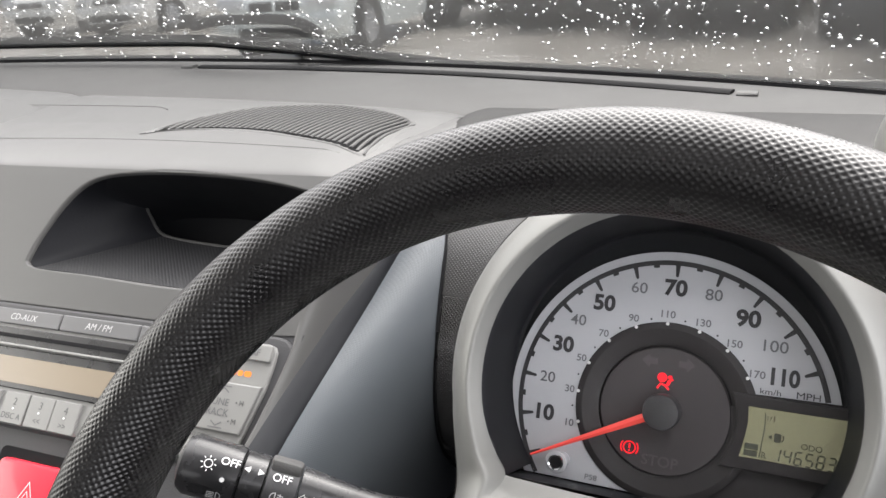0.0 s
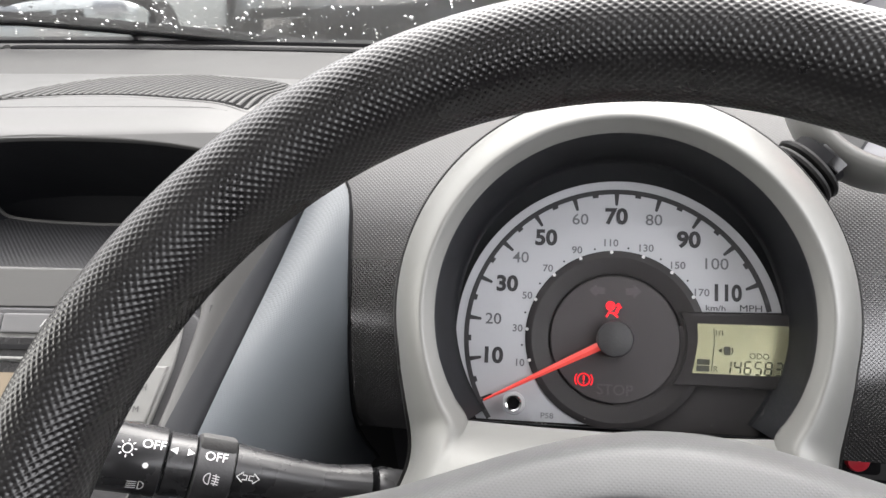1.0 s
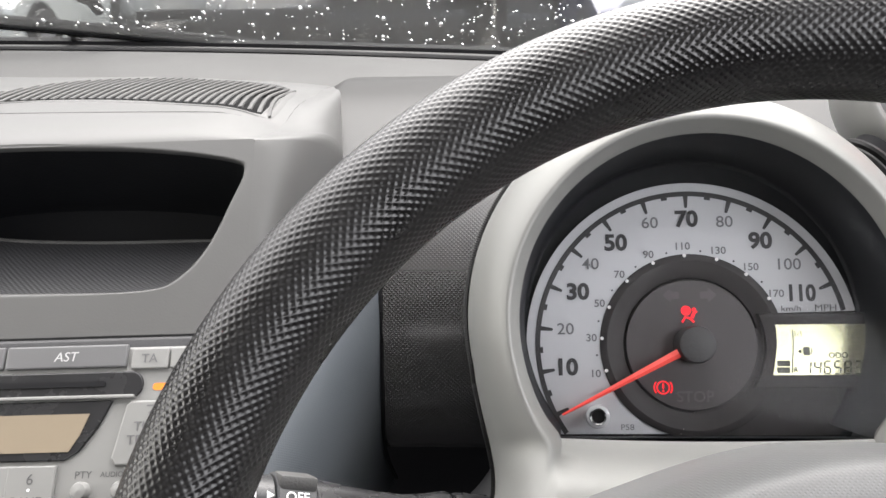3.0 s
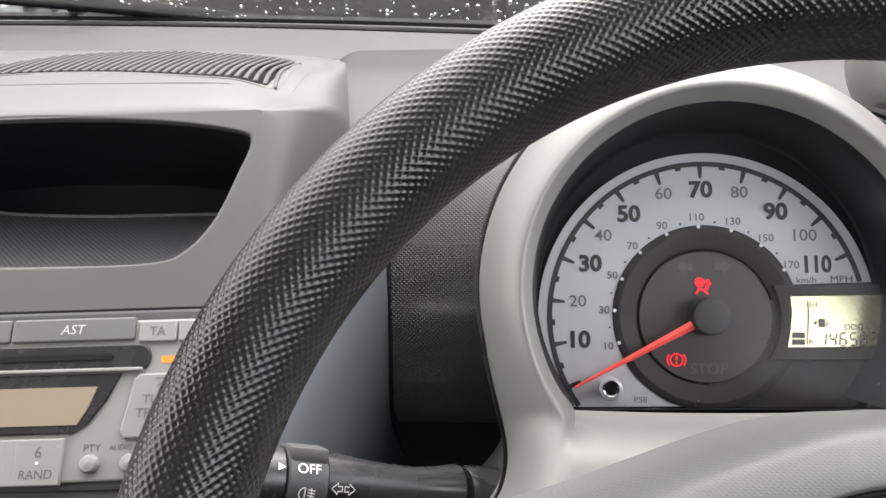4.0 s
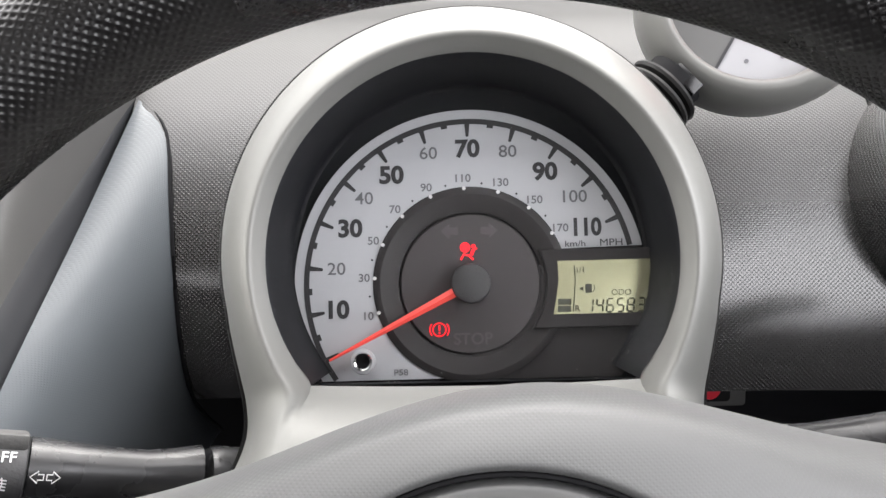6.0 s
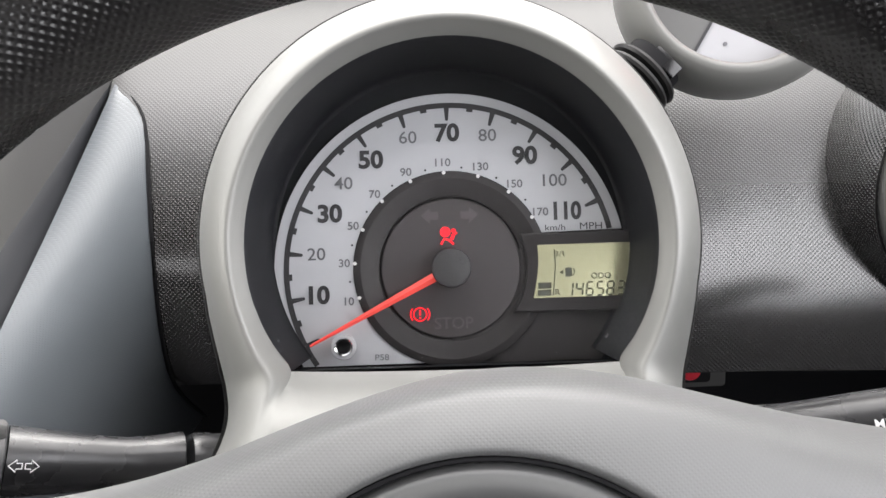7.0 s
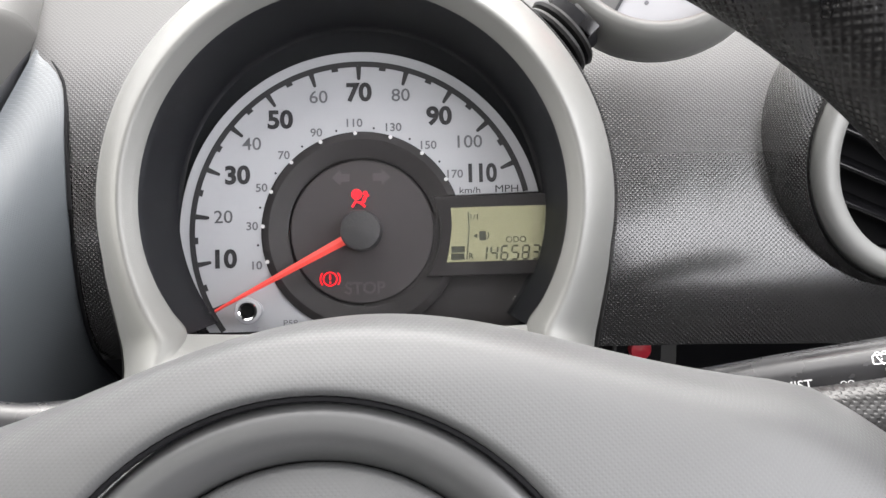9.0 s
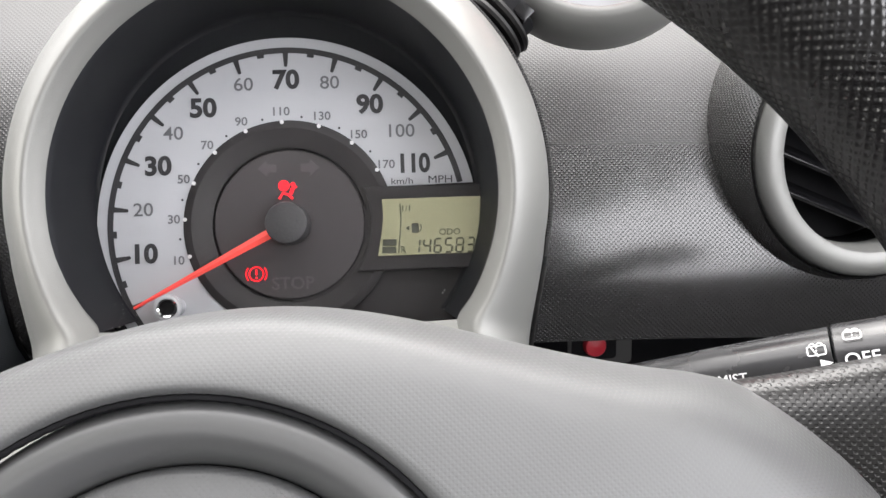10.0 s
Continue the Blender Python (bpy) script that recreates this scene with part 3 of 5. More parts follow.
link("rim", v, grid_faces(len(loop), 5, close_u=True), DASH_LIGHT, vent)

# ---- instrument cluster ----
cluster = thing("instrument_cluster", "round speedometer in a silver horseshoe bezel on the column", "speedometer", M_DIAL)
CI, CO = 0.0095, 0.012
stations = [(a, None, None) for a in range(-102, 103, 3)]


def bezel_row(inner, outer, ni, no, drop=.0052, merge=0.0):
    """From the inner edge, drop below the ridge, over the ridge to the outer edge; merge: blended into the sill."""
    i, o = Vector((*inner, 0)), Vector((*outer, 0))
    d = o - i
    k = (ni - no) / 0.024
    row = []
    for t, n in ((0.0, ni - drop), (0.015, ni - drop * 0.84), (0.07, ni - drop * 0.52), (0.13, ni - drop * 0.20), (0.17, ni + 0.0003), (0.20, ni + 0.0010), (0.235, ni + 0.0012), (0.28, ni + 0.0009), (0.42, ni - 0.0012 * k), (0.58, ni - 0.0045 * k), (0.74, ni - 0.0090 * k), (0.88, ni - 0.0142 * k), (0.96, ni - 0.0188 * k), (1.0, no), (1.015, no - 0.010), (1.015, no - 0.03)):
        q = i + d * t
        if t <= 1.0:
            n += (no + (ni - no) * (1 - t ** 2.4) - n) * merge
        row.append((q.x, q.y, n))
    return row


def arc_in(a):
    r = radians(a)
    return (-.0750 * math.sin(r), CI + .0750 * math.cos(r))


# inner edge, outer edge, ridge height, edge height, drop inside the ridge, blend into the sill
LEG_KEYS = [((-.082, -.096), (-.118, -.094), .068, .036, 0, 1), ((-.072, -.078), (-.100, -.0805), .0625, .034, 0, 1), ((-.0655, -.064), (-.0895, -.0690), .0570, .030, 0, 1), ((-.0632, -.0530), (-.0858, -.0600), .0505, .0240, 0, .9), ((-.0615, -.0440), (-.0852, -.0520), .0440, .0180, .0062, .45), (arc_in(127.5), (-.0866, -.0430), .0392, .0145, .0115, .1), (arc_in(120), (-.0886, -.0345), .0374, .0133, .0092, 0), (arc_in(113), (-.0908, -.0250), .0370, .013, .0068, 0), (arc_in(106), (-.0927, -.0155), .0370, .013, .0055, 0)]
pin = smooth_rows([(*k[0], k[2]) for k in LEG_KEYS], 4)
pout = smooth_rows([(*k[1], k[3]) for k in LEG_KEYS], 4)
soft = [(max(0.0, p.x), max(0.0, min(1.0, p.y))) for p in smooth_rows([(k[4], k[5], 0) for k in LEG_KEYS], 4)]
left = [bezel_row((a.x, a.y), (b.x, b.y), a.z, b.z, *c) for a, b, c in zip(pin, pout, soft)]
mid = []
for a, _, _ in stations:
    r = radians(a)
    mid.append(bezel_row((.0750 * math.sin(r), CI + .0750 * math.cos(r)), (.0958 * math.sin(r), CO + .0958 * math.cos(r)), 0.037, 0.013))
right = [[(-x, y, n) for x, y, n in row] for row in left[::-1]]
allrows = left + mid + right
NB = 16
verts = [q for row in allrows for q in row]
faces = grid_faces(len(allrows), NB)
# the sill under the lens runs out of the two legs
foot = [row[0] for row in left[:21][::-1]]
b0 = len(verts)
for x, y, n_ in foot:
    for k in range(17):
        t = -1 + k / 8
        verts.append((-t * x, y - .0012 * (1 - t * t), n_))
faces += [tuple(b0 + q for q in fc) for fc in grid_faces(len(foot), 17)]
bm = bmesh.new()
bv = [bm.verts.new(q) for q in verts]
for fc in faces:
    bm.faces.new([bv[q] for q in fc])
bmesh.ops.remove_doubles(bm, verts=bm.verts[:], dist=0.00001)
part("bezel", bm, SILVER, cluster, "satin silver painted bezel", angle=50)
# dark stitched-looking edge behind the bezel
edge = []
for row in allrows:
    x, y, nn = row[13]
    edge.append(Vector((x * 1.012, CO + (y - CO) * 1.012, nn - 0.001)))
fine = [a.lerp(b, k / 10) for a, b in zip(edge, edge[1:]) for k in range(10)]
v, f = tube(fine, [0.0007 + 0.0003 * (i % 2) for i in range(len(fine))], 6)
link("bezel_gasket", v, f, RUBBER, cluster)
# pod behind the bezel
shell = []
for row in allrows:
    x, y, nn = row[15]
    shell += [(x, y, nn), (x * 1.01, CO + (y - CO) * 1.01, nn - 0.03), (x * 0.98, CO + (y - CO) * 0.98, nn - 0.09)]
link("pod_shell", shell, grid_faces(len(allrows), 3), DARK, cluster)
# recess wall that runs from the bezel's inner edge in to the dial
rim_in = [row[0] for row in left[20:]] + [row[0] for row in mid] + [row[0] for row in right[:-20]]
rows = []
for x, y, n_ in rim_in:
    d = Vector((x, y - CI)).normalized()
    for r, n in ((.0751, n_ - .0001), (.0742, n_ * .75), (.0733, n_ * .5), (.0724, n_ * .25), (.0716, .0012), (.0711, -.0002), (.0700, -.0009)):
        q = d * r
        rows.append((q.x, CI + q.y, n))
link("recess", rows, grid_faces(len(rim_in), 7), WALL, cluster, "black recess", angle=70)
link("recess_foot", [(-.0597, -.0362, .0272), (.0597, -.0362, .0272), (.062, -.0386, -.001), (-.062, -.0386, -.001)], [(0, 1, 2, 3)], WALL, cluster)
part("backing", plate(circle(.079, 72, (0, .006)), .001, -.004), WALL, cluster, "matt black backing")
# takes the rim's darker tone instead of the disc's, as painted shade
part("lower_panel", plate(circle(.0706, 40, (0, 0), 76, 122.8) + [(0, -.0383), (0, 0), (.02, .005)], .0010, -.0019), DISC_RIM, cluster, "panel below the display, shade put into its dark colour")
dial = part("dial_face", plate(circle(.0708, 90, (0, 0), -122.3, 78.5) + circle(.0392, 70, (0, 0), -163.5, 70.0)[::-1], .002, -.0020), DIAL, cluster, "silver-white printed speedometer scale")
part("scale_line", band(circle(.06595, 110, (0, 0), -124.5, 77.5), .0022, 0, .0002), INK, dial, "black scale line")
STEP = 1.669
for v10 in range(0, 12):
    a = radians((v10 * 10 - 70) * STEP)
    d = Vector((math.sin(a), math.cos(a)))
    q = Vector((-d.y, d.x))
    o, i = d * .0655, d * .0600
    part("tick", plate([o + q * .0011, o - q * .0011, i - q * .0006, i - q * .0003 - d * .0003, i + q * .0003 - d * .0003, i + q * .0006], .00022, .00003), INK, dial)
    if v10 < 11:
        a = radians((v10 * 10 + 5 - 70) * STEP)
        d = Vector((math.sin(a), math.cos(a)))
        q = Vector((-d.y, d.x))
        o, i = d * .0655, d * .0637
        part("tick", plate([o + q * .0013, o - q * .0013, i - q * .0013, i + q * .0013], .00022, .00003), INK, dial)
BIG = {10: (-.0530, -.0093), 30: (-.0480, .0233), 50: (-.0310, .0447), 70: (0, .0548), 90: (.0312, .0448), 110: (.0477, .0219)}
SMALL = {20: (-.0538, .0071), 40: (-.0423, .0354), 60: (-.0159, .0533), 80: (.0163, .0534), 100: (.0430, .0344)}
for n_, at in BIG.items():
    letters(str(n_), .0097, at, .0003, INK, dial, bold=.00037, wide=1.03 if n_ < 100 else 0.86)
for n_, at in SMALL.items():
    letters(str(n_), .0070, at, .0003, KM_INK, dial, wide=1.08, bold=.00004)
for n_ in range(10, 180, 20):
    a = radians((n_ * .6214 - 70) * STEP)
    letters(str(n_), .0045, (.0428 * math.sin(a), .0428 * math.cos(a)), .0003, KM_INK, dial, bold=.00006, wide=1.06)
    part("km_mark", plate(circle(.00075, 12, (.0385 * math.sin(a), .0385 * math.cos(a))), .0003, .0012), WHITE_INK, cluster)
    if n_ > 10:
        a = radians(((n_ - 10) * .6214 - 70) * STEP)
        part("km_dot", plate(circle(.00045, 10, (.0408 * math.sin(a), .0408 * math.cos(a))), .0002, .0001), INK, dial)
letters("km/h", .0034, (.0425, .0152), .0003, INK, dial, "lettering", wide=1.25)
letters("MPH", .0040, (.0570, .0155), .0003, INK, dial, "lettering", wide=1.2)
letters("P58", .0034, (-.0285, -.0348), .0003, KM_INK, dial, "lettering", wide=1.15)
v, f = lathe([(.0393, -.001), (.0392, .0006), (.0384, .0010), (.0362, .0014), (.0352, .0011), (.0300, -.0006), (.0290, -.0012), (.0288, -.0026), (.0282, -.0026), (.0281, -.0008), (.0276, -.0002)], 96)
link("dial_ring", v, f, DISC_RIM, cluster, "dark stepped ring", angle=25)
disc = part("warning_disc", plate(circle(.0277, 72), .001, -.0012), DISC, cluster, "dark smoked warning lamp disc")
letters("STOP", .0066, (.0006, -.0220), .0001, FAINT, disc, "stop_symbol", bold=.0001)
for s in (-1, 1):
    part("arrow_symbol", plate([(s * .0115, .0213), (s * .0080, .0245), (s * .0080, .0228), (s * .0045, .0228), (s * .0045, .0198), (s * .0080, .0198), (s * .0080, .0181)][::s], .0002, -.0001), FAINT, disc)
part("airbag_symbol", join(plate(circle(.0021, 24, (-.0019, .0146)), .0002, 0), plate(circle(.0009, 14, (.0015, .0150)), .0002, 0), band([(-.0037, .0096), (-.0024, .0118), (-.0004, .0113), (.0014, .0096)], .0009, .0002), band([(.0006, .0114), (.0014, .0136)], .0014, .0002), band([(.0012, .0134), (.0030, .0142)], .0007, .0002)), LIT_RED, disc, "glowing red lamp symbol")
bx, by = -.0129, -.0182
part("brake_symbol", join(band(circle(.0026, 30, (bx, by)), .0005, .0002, 0, True), band(circle(.0038, 12, (bx, by), 52, 128), .0005, .0002), band(circle(.0038, 12, (bx, by), 232, 308), .0005, .0002), band([(bx, by + .0017), (bx, by - .0004)], .0007, .0002), plate(circle(.00042, 8, (bx, by - .0014)), .0002)), LIT_RED, disc, "glowing red brake lamp symbol")
# display housing and display
part("display_housing", plate(circle(.0306, 14, (0, 0), 65, 127)[::-1] + [(.0330, .0131), (.0735, .0131), (.0738, -.0184), (.0300, -.0184)], .0044, -.002, .0005), DISC_RIM, cluster, "dark display housing")
lcd = part("lcd", plate([(.0347, .0082), (.0722, .0084), (.0712, -.0128), (.0326, -.0130), (.0340, -.006), (.0350, .001)], .0003, .0024), LCD, cluster, "yellow-green liquid crystal display")
LZ = .0029
SEG = {"1": "bc", "4": "bcfg", "6": "acdefg", "5": "acdfg", "8": "abcdefg", "3": "abcdg"}
BAR = {"a": ((-1, 1), (1, 1)), "b": ((1, 1), (1, 0)), "c": ((1, 0), (1, -1)), "d": ((-1, -1), (1, -1)), "e": ((-1, 0), (-1, -1)), "f": ((-1, 1), (-1, 0)), "g": ((-1, 0), (1, 0))}
for k, ch in enumerate("146583"):
    bars = []
    for s_ in SEG[ch]:
        (xa, ya), (xb, yb) = BAR[s_]
        pa, pb = Vector((xa * .00125 + ya * .0003, ya * .0026)), Vector((xb * .00125 + yb * .0003, yb * .0026))
        g = (pb - pa).normalized() * .00028
        bars.append(band([pa + g + Vector((.0469 + k * .0041, -.0098)), pb - g + Vector((.0469 + k * .0041, -.0098))], .00062, .00003, LZ))
    part("odometer_digit", join(*bars), LCD_INK, lcd)
letters("ODO", .0034, (.0597, -.0047), LZ, LCD_INK, lcd, "lettering")
letters("R", .0035, (.0422, -.0108), LZ, LCD_INK, lcd, "lettering")
letters("1/1", .0032, (.0437, .0045), LZ, LCD_INK, lcd, "lettering")
part("fuel_bar", plate(rounded(.0052, .0024, .0002, .0371, -.0081), .0001, LZ), LCD_INK, lcd)
part("fuel_bar", plate(rounded(.0052, .0024, .0002, .0369, -.0109), .0001, LZ), LCD_INK, lcd)
part("gauge_line", band([(.0414, .0063), (.0416, .0), (.0404, -.0120)], .0004, 0, LZ), LCD_INK, lcd)
part("pump_symbol", join(plate(rounded(.0026, .0036, .0004, .0468, -.0030), .0001, LZ), plate([(.0432, -.0030), (.0446, -.0021), (.0446, -.0039)], .0001, LZ), band([(.0484, -.0044), (.0491, -.0032), (.0489, -.0016)], .0004, 0, LZ)), LCD_INK, lcd)
# needle and hub
d = Vector((-.0563, -.0292)).normalized()
q = Vector((-d.y, d.x))
tip, root = d * .0635, d * .0065
bm = bmesh.new()
c = []
for p, w, hh in ((root, .0019, .0010), (tip, .0005, .0005)):
    c.append([bm.verts.new((*(p + q * w), .0050)), bm.verts.new((*p, .0050 + hh)), bm.verts.new((*(p - q * w), .0050)), bm.verts.new((*p, .0042))])
for k in range(4):
    bm.faces.new((c[0][k], c[0][(k + 1) % 4], c[1][(k + 1) % 4], c[1][k]))
bm.faces.new(c[0])
bm.faces.new(c[1][::-1])
part("needle", bm, NEEDLE, cluster, "bright red needle", angle=20)
v, f = lathe([(.0078, -.001), (.0078, .0088), (.0074, .0100), (.0060, .0105), (.0001, .0107)], 48)
link("needle_hub", v, f, DARK, cluster, "charcoal needle hub", angle=50)
# trip reset knob
KC = (-.0425, -.0294)
v, f = lathe([(.0034, .0), (.0034, .0100), (.0048, .0102), (.0050, .0108), (.0047, .0116), (.0036, .0118)], 40, centre=KC)
knob = link("trip_knob", v, f, KNOB, cluster, "clear-edged trip reset knob", angle=30)
v, f = lathe([(.0037, .0118), (.0033, .0125), (.0027, .0122), (.0024, .0100)], 36, centre=KC)
link("knob_ring", v, f, CHROME, knob)
part("knob_cap", plate(circle(.0026, 30, KC), .0103, .0005, .0003), BLACK, knob)
lens = part("lens", plate(circle(.0752, 72, (0, CI), -127.5, 127.5), .0002, .0285), LENS, cluster, "clear plastic lens")
lens.visible_shadow = False

rnd = random.Random(3)
verts, faces = [], []
for _ in range(60):
    x = rnd.choice((-1, -1, -1, -1, 1)) * .057 * rnd.random() ** .5
    c = Vector((x, -.0355 + .004 * rnd.random() ** 3, .0289))
    if abs(x) > .045:
        c.y += .010 * rnd.random() ** 2
        c.x -= math.copysign(.001, x)
    s_, a = .00007 + .00018 * rnd.random() ** 3, rnd.uniform(0, 6.28)
    b0 = len(verts)
    for k in range(4):
        rr = s_ * (1.0 if k % 2 else rnd.uniform(.5, 2.2))
        verts.append(c + Vector((math.cos(a + k * 1.57) * rr, math.sin(a + k * 1.57) * rr, .0001 * k)))
    faces.append((b0, b0 + 1, b0 + 2, b0 + 3))
dust = link("dust", [M_DIAL @ q for q in verts], faces, DUST)
tagged(dust, "pale dust specks along the foot of the dial lens", "dust", kind="stuff")

# ---- rev counter beside the cluster ----
TC = Vector((.122, .118, 0.0))
M_TACH = M_DIAL @ Matrix.Translation(TC) @ pose(0, 0, 0, 6, -10, 0)
tach = thing("rev_counter", "small grey round rev counter pod beside speedometer", "gauge", M_TACH)
v, f = lathe([(.0001, -.055), (.020, -.052), (.037, -.044), (.047, -.029), (.0502, -.015), (.0503, -.004), (.0486, .0050), (.0458, .0104), (.0432, .0132), (.0412, .0140), (.0396, .0136), (.0385, .0120), (.0380, .0080), (.0380, .000)], 96)
link("pod", v, f, POD, tach, "grey painted pod", angle=60)
tface = part("gauge_face", plate(circle(.0381, 64), .001, .001), GAUGE, tach, "silver-white gauge face, dimmed in colour for its lens's shade")
part("scale_line", band(circle(.0368, 60, (0, 0), -90, 90), .0008, 0, .0023), INK, tface)
for k in range(2, 7):
    a = radians(-148 + 37 * k)
    d = Vector((math.sin(a), math.cos(a)))
    part("tick", band([d * .0366, d * .0326], .0016, 0, .0024), INK, tface)
    letters(str(k), .0075, tuple(d * .0274), .0022, KM_INK, tface, bold=.0002)
part("grey_sector", plate([(0, 0)] + circle(.0378, 30, (0, 0), -149, -103), .0003, .0021), SECTOR, tface)
part("sector_line", band([(0, 0), (.0378 * math.sin(radians(-149)), .0378 * math.cos(radians(-149)))], .0012, 0, .0027), INK, tface)
part("red_sector", band(circle(.0350, 20, (0, 0), 112, 150), .0034, 0, .0026), HAZARD, tface)
for c in ((-.0066, -.0290), (.0074, -.0282)):
    part("gauge_dot", plate(circle(.0009, 10, c), .0002, .0022), KM_INK, tface)
v, f = lathe([(.0165, .002), (.0165, .0042), (.0155, .0050), (.0001, .0054)], 40)
link("needle_hub", v, f, NEEDLE, tach, "red needle hub")
neck = thing("gauge_neck", "ribbed black rubber neck between gauge and speedometer", "bellows", M_DIAL @ Matrix.Translation((.078, .0745, -.004)) @ pose(0, 0, 0, 0, 0, -47))
for k in range(5):
    prof = [(.0135, -.002), (.0158, -.0012), (.0164, 0), (.0158, .0012), (.0135, .002)]
    v, f = lathe(prof, 40)
    v = [(x, -.012 + k * .0042 + n, z) for x, z, n in v]
    link("rib", v, f, RUBBER, neck)
v, f = lathe([(.0001, -.014), (.0125, -.014), (.0125, .012), (.0001, .012)], 30)
link("neck_core", [(x, n, z) for x, z, n in v], f, BLACK, neck)
# black box added to stand for the dark opening under the pod
part("dark_gap_box", box(.013, .006, .007, .0006, (.003, .0105, .0085)), VANE, neck)

# ---- steering column shroud ----
shroud = thing("column_shroud", "black plastic steering column shroud", "shroud", M_DIAL)
part("cover", box(.170, .090, .150, .02, (0, -.120, .020), 3), DARK, shroud)

# ---- steering wheel ----
wheel = thing("steering_wheel", "black steering wheel, pitted grip rim and grey airbag pad", "steering wheel", M_WHEEL)
RM, RA, RB = 0.1684, 0.0153, 0.0184
NT, NC = 40 * 8, 388
NS = 8 * NC
cell = np.zeros((8, 8))
for a in range(8):
    for b in range(8):
        dd = min(0.6 * math.hypot(a - ca, b - cb) + 0.34 * (abs(a - ca) + abs(b - cb)) for ca, cb in ((0, 0), (4, 4), (8, 0), (0, 8), (8, 8)))
        cell[a, b] = -0.5 - 0.5 * math.cos(math.pi * min(1.0, dd / 3.3))
PH = np.radians(np.linspace(-180, 180, NS, endpoint=False))
TT = np.linspace(0, 2 * np.pi, NT, endpoint=False)
depth = np.tile(cell, (NC, 40)) * 0.00031
ca, sa = np.cos(TT)[None, :], np.sin(TT)[None, :]
rad = RM + (RA + depth) * ca
vx = rad * np.sin(PH)[:, None]
vy = rad * np.cos(PH)[:, None]
vz = (RB + depth) * sa + 0 * PH[:, None]
co = np.stack([vx, vy, vz], -1).reshape(-1, 3)
ii, jj = np.meshgrid(np.arange(NS), np.arange(NT), indexing="ij")
i2, j2 = (ii + 1) % NS, (jj + 1) % NT
quads = np.stack([ii * NT + jj, ii * NT + j2, i2 * NT + j2, i2 * NT + jj], -1).reshape(-1, 4)
me = bpy.data.meshes.new("rim")
me.vertices.add(len(co))
me.vertices.foreach_set("co", co.ravel())
me.loops.add(quads.size)
me.loops.foreach_set("vertex_index", quads.ravel())
me.polygons.add(len(quads))
me.polygons.foreach_set("loop_start", np.arange(0, quads.size, 4))
me.update(calc_edges=True)
me.materials.append(RIM)
rim = new("rim", me)
rim.parent = wheel
tagged(rim, "black rim moulded with small square pits")


def pad_top(x):
    dx = x - 0.014
    return 0.0642 - (0.0195 * (1 - math.exp(-(dx / 0.066) ** 2)) if dx > 0 else 0.0385 * (1 - math.exp(-(dx / 0.089) ** 2)))


# airbag pad: a shallow dome out to its own outline
PX, PY = 0.003, -0.012
rows, NA, NR = [], 120, 30
for i in range(NA):
    a = 2 * math.pi * i / NA
    sx, sy = math.sin(a), math.cos(a)
    lo, hi = 0.0, 0.2
    for _ in range(30):
        r = (lo + hi) / 2
        x, y = PX + r * sx, PY + r * sy
        inside = y < pad_top(x) and abs(x) < 0.163 - 23.0 * abs(y) ** 2.0 * (1 if y > 0 else 0.22) and y > -0.105
        lo, hi = (r, hi) if inside else (lo, r)
    edge_r = lo
    for k in range(NR):
        t = k / (NR - 1)
        r = 0.0565 + (edge_r - 0.0565) * t
        e = max(0.0, (t - 0.35) / 0.65)
        h = 0.004 - 0.013 * t ** 1.6 - 0.030 * e ** 5 - (0.03 * max(0.0, t - 0.97) / 0.03)
        h -= 0.0030 * math.exp(-((r - 0.0565) / 0.0011) ** 2)
        rows.append((PX + r * sx, PY + r * sy, h))
link("airbag_pad", rows, grid_faces(NA, NR, close_u=True), PAD, wheel, "mid-grey finely textured airbag pad", angle=70)
v, f = lathe([(.0566, -.003), (.0560, -.0002), (.0548, .0014), (.0530, .0024), (.0510, .0025), (.0490, .0014), (.0470, -.0006), (.0455, -.0030), (.0445, -.0056)], 120, centre=(PX, PY))
link("pad_ring", v, f, PAD_RING, wheel, "dark satin ring set in the pad", angle=60)
v, f = tube([(PX + .0566 * math.sin(2 * math.pi * k / 240), PY + .0566 * math.cos(2 * math.pi * k / 240), .0020) for k in range(241)], [.0006 + .00012 * (k % 2) for k in range(241)], 6, cap=False)
link("ring_groove", v, f, BLACK, wheel, "dark stitched groove round the ring")
v, f = lathe([(.0444, -.0052), (.0442, -.0030), (.0432, -.0016), (.030, .0002), (.0001, .0012)], 96, centre=(PX, PY))
link("pad_centre", v, f, PAD, wheel, "grey textured pad centre", angle=60)
part("pad_emblem", plate(rounded(.034, .030, .009, PX, PY - .004), .0012, .0008, .0005), CHROME, wheel, "plain chrome emblem shape")
for s in (-1, 1):
    rows = []
    for k in range(15):
        t = k / 14
        x = s * (0.104 + 0.066 * t)
        top = 0.0425 + 0.009 * t + 0.004 * t ** 3 if s > 0 else 0.018 + 0.004 * t
        bot = -0.030 - 0.014 * t ** 2
        for m_ in range(25):
            a = 2 * math.pi * m_ / 24
            yy = (top + bot) / 2 + (top - bot) / 2 * math.copysign(abs(math.cos(a)) ** 0.7, math.cos(a))
            rows.append((x, yy, -0.043 + 0.040 * t + 0.0125 * math.sin(a)))
    link("spoke", rows, grid_faces(15, 25), SPOKE, wheel, "black pitted spoke")
v, f = lathe([(.040, -.02), (.046, -.05), (.050, -.10), (.0001, -.105)], 48)
link("hub", v, f, DARK, wheel)

# ---- column stalks ----


